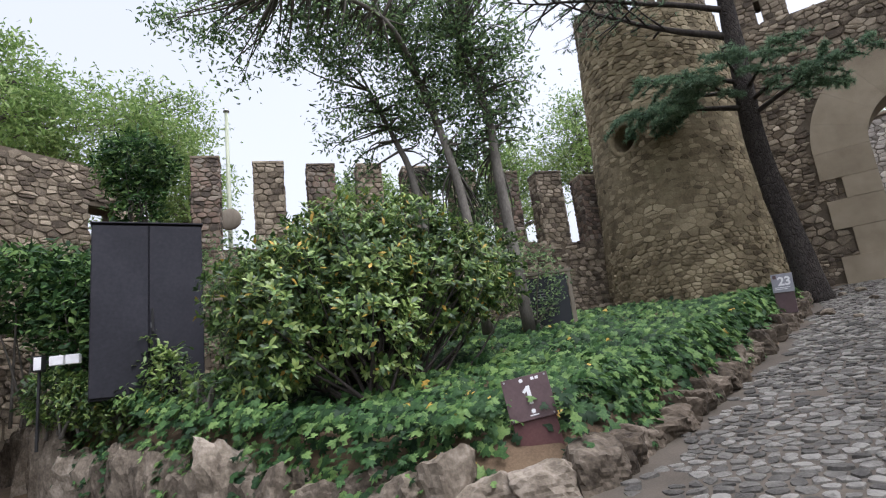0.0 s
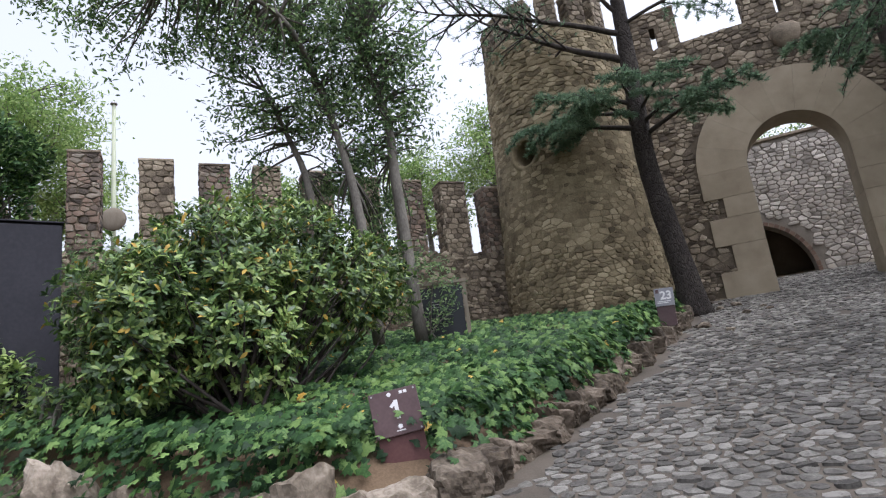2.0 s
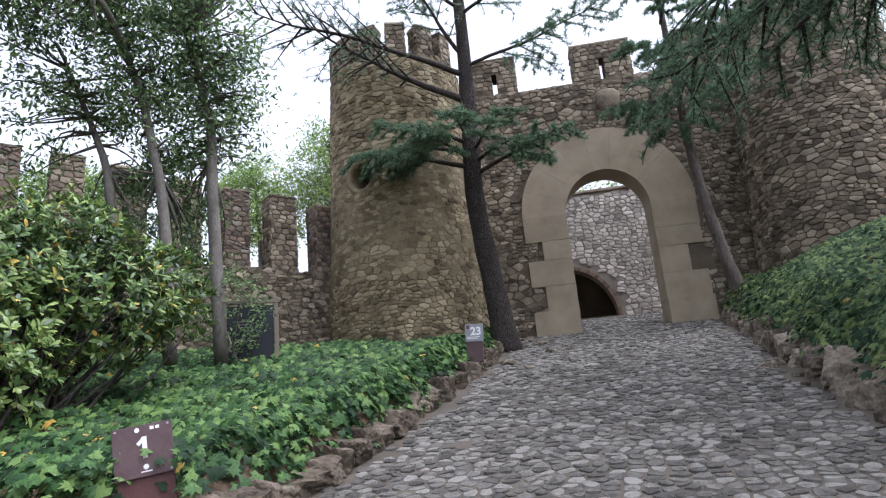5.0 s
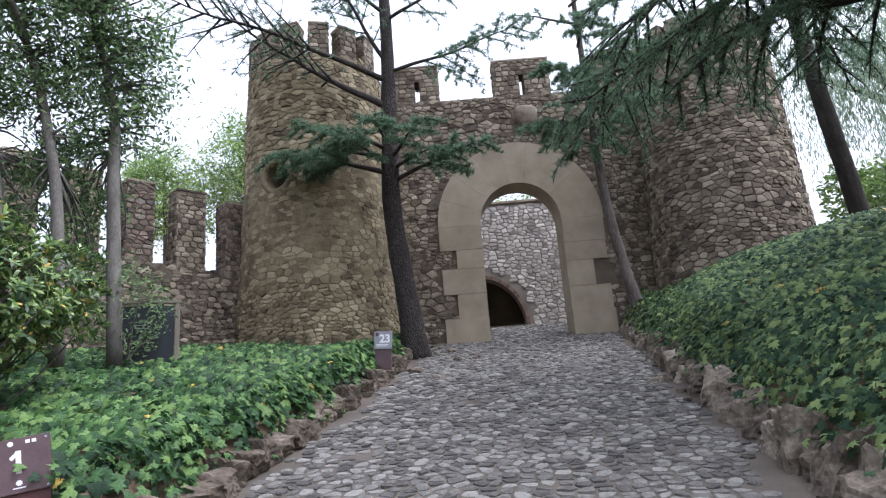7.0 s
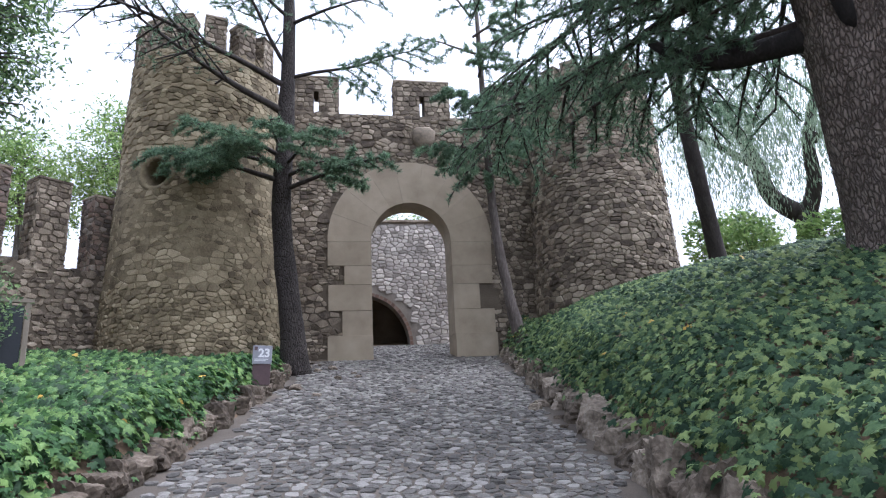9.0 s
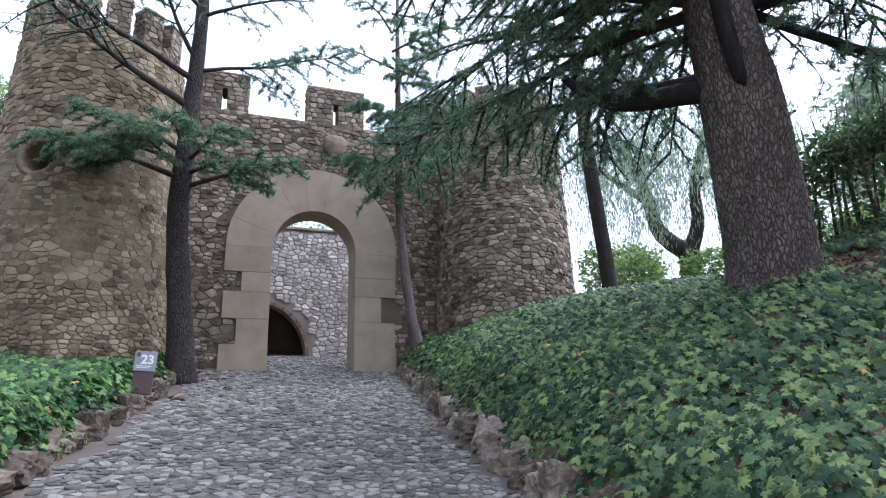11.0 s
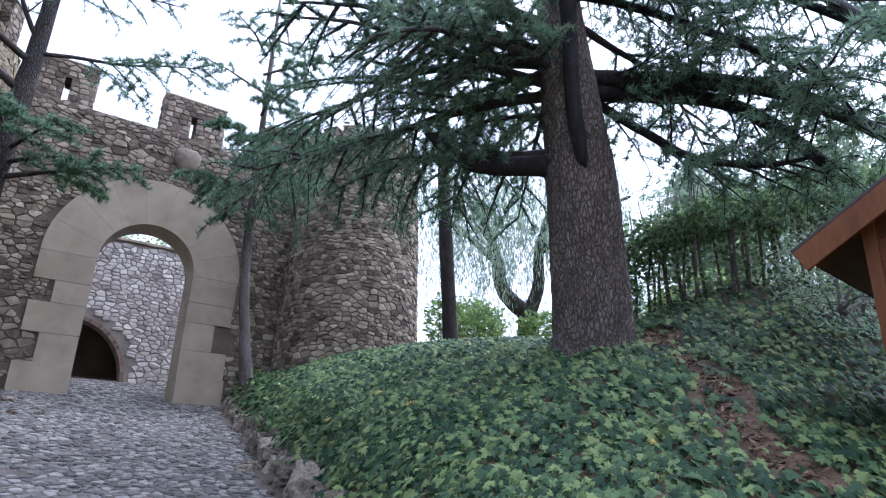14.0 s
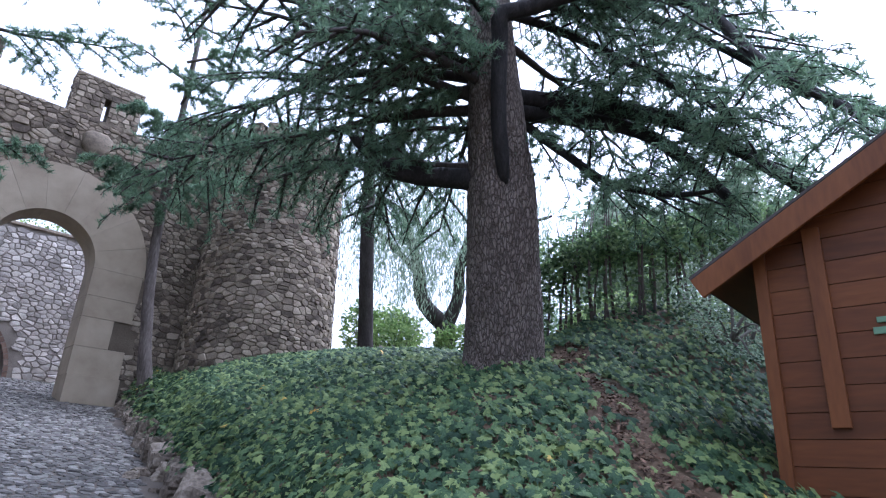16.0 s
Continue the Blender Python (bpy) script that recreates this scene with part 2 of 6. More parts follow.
def batch_mesh(name, tv, tf, mats, cents):
    """One mesh of many copies of a small template: mats N x 3 x 3 (columns: axes with their lengths), cents N x 3."""
    tv = np.asarray(tv, float)
    n, k = len(cents), len(tv)
    co = np.einsum("nij,kj->nki", mats, tv) + cents[:, None, :]
    me = bpy.data.meshes.new(name)
    loops = [i for f in tf for i in f]
    nl, nf = len(loops), len(tf)
    me.vertices.add(n * k)
    me.vertices.foreach_set("co", co.reshape(-1).astype(np.float32))
    me.loops.add(n * nl)
    me.loops.foreach_set("vertex_index", (np.array(loops)[None, :] + (np.arange(n) * k)[:, None]).reshape(-1).astype(np.int32))
    me.polygons.add(n * nf)
    sizes = np.array([len(f) for f in tf])
    starts = np.concatenate([[0], np.cumsum(sizes)[:-1]])
    me.polygons.foreach_set("loop_start", (starts[None, :] + (np.arange(n) * nl)[:, None]).reshape(-1).astype(np.int32))
    me.update(calc_edges=True)
    return me


def frames_of(normals, spin):
    """Axes (N x 3 x 3) whose third column is the normal, turned by spin about it."""
    nn = normals / np.linalg.norm(normals, axis=1, keepdims=True)
    ref = np.where(np.abs(nn[:, 2:3]) < 0.9, np.array([[0, 0, 1.0]]), np.array([[1.0, 0, 0]]))
    a = np.cross(ref, nn)
    a /= np.linalg.norm(a, axis=1, keepdims=True)
    b = np.cross(nn, a)
    c, s = np.cos(spin)[:, None], np.sin(spin)[:, None]
    return np.stack([a * c + b * s, b * c - a * s, nn], axis=2)


IVY_V = [(0, 0, 0), (0.34, -0.12, -0.04), (0.62, 0.22, -0.10), (0.30, 0.36, 0.02), (0.36, 0.78, -0.06), (0.12, 0.66, 0.03), (0, 1.1, -0.12),
         (-0.12, 0.66, 0.03), (-0.36, 0.78, -0.06), (-0.30, 0.36, 0.02), (-0.62, 0.22, -0.10), (-0.34, -0.12, -0.04), (0, 0.45, 0.09)]
IVY_F = [(12, i, i + 1) for i in range(0, 11)] + [(12, 11, 0)]
OVAL_V = [(0, 0, 0), (0.22, 0.3, 0.05), (0.2, 0.7, 0.04), (0, 1, -0.08), (-0.2, 0.7, 0.04), (-0.22, 0.3, 0.05), (0, 0.5, -0.02)]
OVAL_F = [(0, 1, 6), (1, 2, 6), (2, 3, 6), (3, 4, 6), (4, 5, 6), (5, 0, 6)]
LONG_V = [(0, 0, 0), (0.15, 0.35, 0.05), (0.16, 0.7, 0.04), (0, 1, -0.06), (-0.16, 0.7, 0.04), (-0.15, 0.35, 0.05)]
LONG_F = [(0, 1, 5), (1, 2, 4, 5), (2, 3, 4)]


def leaves(name, cents, normals, sizes, mat, tv=OVAL_V, tf=OVAL_F, parent=None, rng=None):
    rng = rng or np.random.default_rng(1)
    fr = frames_of(normals, rng.uniform(0, 6.283, len(cents))) * sizes[:, None, None]
    me = batch_mesh(name, tv, tf, fr, cents)
    me.materials.append(mat)
    ob = new(name, me)
    if parent:
        ob.parent = parent
    return ob


class Tubes:
    """Round limbs gathered into one mesh."""

    def __init__(self):
        self.v, self.f = [], []

    def add(self, pts, radii, seg=7, rough=0.0, rng=None, furrow=0.0):
        pts = [Vector(p) for p in pts]
        base = len(self.v)
        side = None
        for i, p in enumerate(pts):
            d = (pts[min(i + 1, len(pts) - 1)] - pts[max(i - 1, 0)]).normalized()
            if side is None:
                side = d.orthogonal().normalized()
            side = (side - d * side.dot(d)).normalized()
            up = d.cross(side)
            for k in range(seg):
                a = 2 * math.pi * k / seg
                r = radii[i] * (1 + (rng.uniform(-rough, rough) if rng else 0))
                if furrow:
                    q = noise.noise((math.cos(a) * 7.5, math.sin(a) * 7.5, i * 0.16)) + 0.6 * noise.noise((math.cos(a) * 16, math.sin(a) * 16, i * 0.3 + 9))
                    r *= 1 + furrow * (0.55 - 2.0 * abs(q)) + 0.05 * noise.noise((math.cos(a) * 1.5, math.sin(a) * 1.5, i * 0.05))
                self.v.append(p + (side * math.cos(a) + up * math.sin(a)) * r)
        for i in range(len(pts) - 1):
            for k in range(seg):
                a, b = base + i * seg + k, base + i * seg + (k + 1) % seg
                self.f.append((a, b, b + seg, a + seg))
        self.f.append(tuple(base + k for k in reversed(range(seg))))
        self.f.append(tuple(base + (len(pts) - 1) * seg + k for k in range(seg)))

    def make(self, name, mat, parent=None, label=""):
        return link(name, [tuple(v) for v in self.v], self.f, mat, parent, label, smooth=True)


def bend(pts, n):
    """A smooth line through a few points, as n + 1 points."""
    pts = [Vector(p) for p in pts]
    out = []
    for i in range(n + 1):
        s = i / n * (len(pts) - 1)
        k = min(int(s), len(pts) - 2)
        t = s - k
        p0, p1, p2, p3 = pts[max(k - 1, 0)], pts[k], pts[k + 1], pts[min(k + 2, len(pts) - 1)]
        out.append(0.5 * (2 * p1 + (p2 - p0) * t + (2 * p0 - 5 * p1 + 4 * p2 - p3) * t * t + (3 * p1 - p0 - 3 * p2 + p3) * t ** 3))
    return out


# ---- lie of the land ----
SLOPE = 0.18


def left_edge(y):
    return float(np.interp(y, [-13.2, -12.2, -11.2, -8.2, -4.7, -1.0, 0.0, 5], [-5.0, -4.45, -4.15, -3.72, -3.3, -3.0, -2.9, -2.9]))


def right_edge(y):
    return float(np.interp(y, [-30, -17, -13, -11.6, -10, -7.4, -1, 0.3, 5], [-0.4, 0.0, 0.25, 0.42, 0.72, 1.1, 2.25, 2.6, 2.9]))


def front_edge(x):
    return float(np.interp(x, [-30, -16, -12, -8.5, -5.4, -4.4], [-8.5, -11.2, -12.4, -13.2, -13.15, -12.6]))


def ramp_z(y):
    if y > 0:
        return 0.18 * min(y, 6)
    return SLOPE * y if y > -22 else SLOPE * -22 + 0.03 * (y + 22)


def wall_side(x, y):
    """How far a place lies outside the crenellated wall (positive: beyond it)."""
    return -(x + 6.94) * 0.72 + (y + 0.94) * 0.695


def land(x, y):
    z = ramp_z(y)
    le, re = left_edge(y), right_edge(y)
    if y > 1.0 and (x < -3.4 or x > 3.4):
        if x < 0:
            return 0.2
    if x < le and y > front_edge(x):
        ex = min(le - x, 6.5)
        fr = min(1.0, (y - front_edge(x)) / 0.5)
        k = float(np.interp(y, [-12, -6, -1.5], [0.115, 0.095, 0.035]))
        bump = 0.05 * noise.noise((x * 0.7, y * 0.7, 3))
        z = ramp_z(min(y, 0)) + (0.3 + k * ex) * min(1.0, (le - x) / 0.15 + 0.0) * fr + bump
        if wall_side(x, y) > 0.6:
            z = 0.2
    elif x > re:
        ex = x - re
        top = float(np.interp(y, [-17, -15, -12.5, -10.5, -6, -1.5, 2, 12], [0.9, 1.1, 2.1, 2.5, 2.2, 1.7, 1.5, 1.4]))
        off = 0.36 * min(1.0, ex / 0.15) + top * math.tanh(0.66 * max(0, ex - 0.1) / top)
        z = ramp_z(max(min(y, 0.5), -16)) + off + 0.06 * noise.noise((x * 0.6, y * 0.6, 7))
        back = max(0.0, min(1.0, (-8.5 - y) / 2.0))
        z += min(1.1, 0.4 * max(0.0, ex - 4.5)) * back
        far = max(0.0, ex - 6)
        z += 0.04 * min(far, 20)
    return z


def land_sheet():
    near = lambda a, b, s: list(np.arange(a, b, s))
    xs = [-420, -250, -150, -90, -60, -40, -30] + near(-24, -16, 1.0) + near(-16, 8, 0.22) + near(8, 24, 0.9) + [26, 34, 46, 70, 120, 220, 420]
    ys = [-420, -250, -150, -90, -60, -42, -32, -27] + near(-24, -17, 0.9) + near(-17, 3, 0.22) + near(3, 20, 1.0) + [24, 32, 46, 70, 120, 220, 420]
    v = [(x, y, land(x, y) - 0.02) for y in ys for x in xs]
    w = len(xs)
    f = [(j * w + i, j * w + i + 1, j * w + w + i + 1, j * w + w + i) for j in range(len(ys) - 1) for i in range(w - 1)]
    ob = link("ground", v, f, M_SOIL, smooth=True)
    return tagged(ob, "brown earth sloping down from the castle gate", "ground", kind="structure")


ground = land_sheet()

# the paved way: a strip of packed earth that carries the cobbles
ys = list(np.arange(-22, 4.6, 0.3))
v, f = [], []
for y in ys:
    a = left_edge(y) if y > -13.2 else -24.0
    b = right_edge(y)
    if y > 0:
        a, b = max(a, -2.9), min(b, 2.9)
    for k in range(13):
        x = a + (b - a) * k / 12
        v.append((x, y, ramp_z(y) + 0.0))
f = [(j * 13 + i, j * 13 + i + 1, j * 13 + 14 + i, j * 13 + 13 + i) for j in range(len(ys) - 1) for i in range(12)]
road = tagged(link("road", v, f, M_EARTH, smooth=True), "steep cobbled lane of grey river stones in packed earth", "cobbled lane", kind="structure")


# ---- rubble masonry ----
def cells(pts, reach, joint):
    """The share of the plane that lies nearest to each point, as a polygon round it, kept back from its neighbours by a joint."""
    bins = {}
    for i, (x, y) in enumerate(pts):
        bins.setdefault((int(x // reach), int(y // reach)), []).append(i)
    out = []
    for i, (x, y) in enumerate(pts):
        gx, gy = int(x // reach), int(y // reach)
        near = []
        for bx in (gx - 1, gx, gx + 1):
            for by in (gy - 1, gy, gy + 1):
                for j in bins.get((bx, by), ()):
                    if j != i:
                        dx, dy = pts[j][0] - x, pts[j][1] - y
                        near.append((math.hypot(dx, dy) + 1e-9, dx, dy))
        near.sort()
        r = reach * 0.55
        poly = [(-r, -r), (r, -r), (r, r), (-r, r)]
        far = r * 1.42
        for d, dx, dy in near:
            if d / 2 - joint > far or len(poly) < 3:
                break
            nx, ny, lim = dx / d, dy / d, d / 2 - joint
            side = [nx * px + ny * py - lim for px, py in poly]
            if max(side) <= 0:
                continue
            cutp = []
            for k in range(len(poly)):
                a, b = side[k - 1], side[k]
                p, q = poly[k - 1], poly[k]
                if (a < 0) != (b < 0):
                    t = a / (a - b)
                    cutp.append((p[0] + (q[0] - p[0]) * t, p[1] + (q[1] - p[1]) * t))
                if b < 0:
                    cutp.append(q)
            poly = cutp
            far = max((math.hypot(px, py) for px, py in poly), default=0)
        out.append(poly)
    return out


def stone_of(poly, depth, rng, dome=0.2, worn=0.13, sunk=0.02, tilt=0.35):
    """Vertices and faces of one stone with worn corners over an outline."""
    n = len(poly)
    ring = []
    for k in range(n):
        p, q = poly[k], poly[(k + 1) % n]
        if math.hypot(q[0] - p[0], q[1] - p[1]) < 0.012:
            ring.append(((p[0] + q[0]) / 2, (p[1] + q[1]) / 2))
            continue
        ring.append((p[0] + (q[0] - p[0]) * worn, p[1] + (q[1] - p[1]) * worn))
        ring.append((q[0] + (p[0] - q[0]) * worn, q[1] + (p[1] - q[1]) * worn))
    m = len(ring)
    cx, cy = sum(p[0] for p in ring) / m, sum(p[1] for p in ring) / m
    size = max(0.03, max(math.hypot(p[0] - cx, p[1] - cy) for p in ring))
    tx, ty = rng.uniform(-tilt, tilt) * depth / size, rng.uniform(-tilt, tilt) * depth / size
    v = [(x, y, -sunk) for x, y in ring]
    for x, y in ring:
        k = rng.uniform(0.8, 0.94)
        v.append((cx + (x - cx) * k, cy + (y - cy) * k, depth * (1 - dome) + tx * (x - cx) + ty * (y - cy) + rng.uniform(-0.12, 0.12) * depth))
    v.append((cx + rng.uniform(-.2, .2) * size * 0.5, cy + rng.uniform(-.2, .2) * size * 0.3, depth * rng.uniform(0.9, 1.1)))
    f = [(k, (k + 1) % m, m + (k + 1) % m, m + k) for k in range(m)] + [(m + k, m + (k + 1) % m, 2 * m) for k in range(m)]
    return v, f


def lay_stones(wall, name, stones, near_first, mat_piece, mat_rest, limit=260):
    """stones: (vertices, faces, axes, place). The ones near_first points to become objects, the others one joined part."""
    order = np.argsort(near_first)
    for i in order[:limit]:
        v, f, (a, u, n), p = stones[i]
        m = Matrix(((a[0], u[0], n[0], p[0]), (a[1], u[1], n[1], p[1]), (a[2], u[2], n[2], p[2]), (0, 0, 0, 1)))
        link(name, v, f, mat_piece, wall, m=m)
    vs, fs = [], []
    for i in order[limit:]:
        v, f, (a, u, n), p = stones[i]
        b = len(vs)
        for x, y, z in v:
            vs.append((p[0] + a[0] * x + u[0] * y + n[0] * z, p[1] + a[1] * x + u[1] * y + n[1] * z, p[2] + a[2] * x + u[2] * y + n[2] * z))
        fs += [tuple(b + k for k in q) for q in f]
    if fs:
        link(name + "_field", vs, fs, mat_rest, wall)["kind"] = "stuff"


def flat_cells(pts, reach, joint, squash=1.55):
    """Cells drawn out along the courses."""
    return [[(x, y / squash) for x, y in poly] for poly in cells([(x, y * squash) for x, y in pts], reach, joint)]


def courses(length, lo, hi, place, keep, seed, hmin=0.07, hmax=0.2, wmin=0.12, wmax=0.4, depth=0.03, joint=0.007):
    """Rubble in uneven courses: place(s, z) gives point, along and outward axes; keep(s, z, w, h) says where stone shows."""
    rng = random.Random(seed)
    pts, sizes = [], []
    z = lo
    while z < hi + 0.2:
        h = hmin + (hmax - hmin) * rng.random() ** 1.3
        s = -0.5 - rng.uniform(0, wmax)
        while s < length + 0.5:
            w = (wmin + (wmax - wmin) * rng.random() ** 1.5) * (0.7 + 0.6 * (h - hmin) / (hmax - hmin))
            sway = 0.07 * math.sin(s * 1.3 + seed) + 0.035 * math.sin(s * 4.1 + z * 3)
            if h > 0.13 and rng.random() < 0.3:
                for j in (0.25, 0.75):
                    pts.append((s + w / 2 + rng.uniform(-.3, .3) * w, z + h * j + sway + rng.uniform(-.02, .02)))
                    sizes.append((w, h / 2))
            else:
                pts.append((s + w / 2, z + h / 2 + sway + rng.uniform(-.28, .28) * h))
                sizes.append((w, h))
            s += w
        z += h
    out, cents = [], []
    for (sc, zc), (w, h), poly in zip(pts, sizes, flat_cells(pts, wmax * 1.7, joint)):
        if not (0 <= sc <= length) or len(poly) < 3:
            continue
        d = keep(sc, zc, w, h)
        if d <= 0:
            continue
        p, a, nrm = place(sc, zc)
        up = Vector(nrm).cross(Vector(a)).normalized()
        v, f = stone_of(poly, depth * d * rng.uniform(0.4, 1.5), rng, tilt=0.6)
        out.append((v, f, (tuple(a), tuple(up), tuple(nrm)), tuple(p)))
        cents.append(tuple(p))
    return out, np.array(cents)


# gate wall: between the towers, with the arched gateway through it
OPEN_W, SPRING, ARCH_TOP = 1.12, 3.18, 4.32
GATE_T = 0.9


def arch_outline(r_add=0.0, n=14, foot=0.0):
    w = OPEN_W + r_add
    pts = [(-w, foot)]
    for k in range(n + 1):
        a = math.pi - math.pi * k / n
        pts.append((w * math.cos(a), SPRING + (ARCH_TOP - SPRING + r_add) * math.sin(a)))
    return pts + [(w, foot)]


def gate_wall():
    wall = tagged(new("wall_gate"), "", "", kind="structure")
    prof = arch_outline(0.0, 14, -0.6)
    x0, x1, top = -4.6, 4.6, 7.0
    front, back = 0.03, GATE_T
    bm = bmesh.new()
    strip = []
    for side_y in (front, back):
        inner = [bm.verts.new((x, side_y, z)) for x, z in prof]
        outer = []
        for i, (x, z) in enumerate(prof):
            t = i / (len(prof) - 1)
            if i == 0:
                outer.append((x0, -0.6))
            elif i == len(prof) - 1:
                outer.append((x1, -0.6))
            else:
                k = (i - 1) / (len(prof) - 3)
                path = k * (2 * (top - SPRING) + (x1 - x0))
                if path < top - SPRING:
                    outer.append((x0, SPRING + path))
                elif path < top - SPRING + x1 - x0:
                    outer.append((x0 + path - (top - SPRING), top))
                else:
                    outer.append((x1, top - (path - (top - SPRING) - (x1 - x0))))
        out = [bm.verts.new((x, side_y, z)) for x, z in outer]
        strip.append((inner, out))
        for i in range(len(prof) - 1):
            q = (inner[i], inner[i + 1], out[i + 1], out[i])
            bm.faces.new(q if side_y == back else q[::-1])
    (fi, fo), (bi, bo) = strip
    for i in range(len(prof) - 1):
        bm.faces.new((fi[i], fi[i + 1], bi[i + 1], bi[i]))
        bm.faces.new((fo[i], bo[i], bo[i + 1], fo[i + 1]))
    base = from_bm("masonry", bm, M_MORTAR, wall)
    wall.name = "wall_gate"
    tagged(wall, "crenellated grey-brown rubble stone wall above an arched gateway", "castle wall", kind="structure")

    def place(s, z):
        return (x0 + s, 0.03, z), (1, 0, 0), (0, -1, 0)

    def keep(s, z, w, h):
        x = x0 + s
        lim = quoin_reach(z)
        if z > top - 0.02 or z < -0.4:
            return 0
        if z < SPRING:
            return 1 if abs(x) > lim + w * 0.35 else 0
        e = math.hypot(x / (OPEN_W + 1.16), (z - SPRING) / (ARCH_TOP - SPRING + 1.12))
        return 1 if e > 1.03 else 0
    stones, cents = courses(x1 - x0, -0.3, top, place, keep, 3)
    lay_stones(wall, "stone", stones, np.abs(cents[:, 0]) + np.abs(cents[:, 2] - 3.5), M_STONE, M_STONE_I, 300)
    return wall


QUOINS = [(0.0, 0.62, 1.16), (0.62, 1.28, 0.78), (1.28, 1.98, 1.14), (1.98, 2.5, 0.72), (2.5, 3.18, 1.16)]


def quoin_reach(z):
    for a, b, r in QUOINS:
        if z < b:
            return OPEN_W + r
    return OPEN_W + 1.16


gate = gate_wall()


def gateway():
    """The dressed stones round the gateway: jamb blocks and long arch stones."""
    g = empty("gateway_surround", pose(0, 0, 0), "smooth tan sandstone surround of the arched gateway", "stone arch", kind="structure")
    for sgn in (-1, 1):
        for i, (a, b, r) in enumerate(QUOINS):
            r2 = r if sgn < 0 else (1.16, 1.14, 0.74, 1.14, 1.16)[i] * 0.98
            lo, hi = (OPEN_W - 0.01), OPEN_W + r2
            xa, xb = (lo, hi) if sgn > 0 else (-hi, -lo)
            proud = -0.1 if i == 0 else -0.035
            box("jamb_block", (xa, proud, a - (0.5 if i == 0 else -0.004)), (xb, GATE_T + 0.01, b - 0.002), M_ASHLAR, g, bevel=0.005)
    n = 9
    for k in range(n):
        a0, a1 = math.pi * k / n + 0.001, math.pi * (k + 1) / n - 0.001
        vs = []
        steps = 5
        for y in (-0.035, GATE_T + 0.01):
            for j in range(steps + 1):
                a = a0 + (a1 - a0) * j / steps
                c, s = math.cos(a), math.sin(a)
                vs.append(((OPEN_W - 0.01) * c, y, SPRING + (ARCH_TOP - SPRING - 0.01) * s))
                grow = 1.16 + 0.04 * math.sin(a)
                vs.append(((OPEN_W + grow) * c, y, SPRING + (ARCH_TOP - SPRING + grow) * s))
        h = 2 * (steps + 1)
        fs = []
        for j in range(steps):
            i = 2 * j
            fs.append((i, i + 1, i + 3, i + 2))
            fs.append((h + i, h + i + 2, h + i + 3, h + i + 1))
            fs.append((i, i + 2, h + i + 2, h + i))
            fs.append((i + 1, h + i + 1, h + i + 3, i + 3))
        fs.append((0, h, h + 1, 1))
        e = 2 * steps
        fs.append((e, e + 1, h + e + 1, h + e))
        link("arch_stone", vs, fs, M_ASHLAR, g)
    return g


surround = gateway()


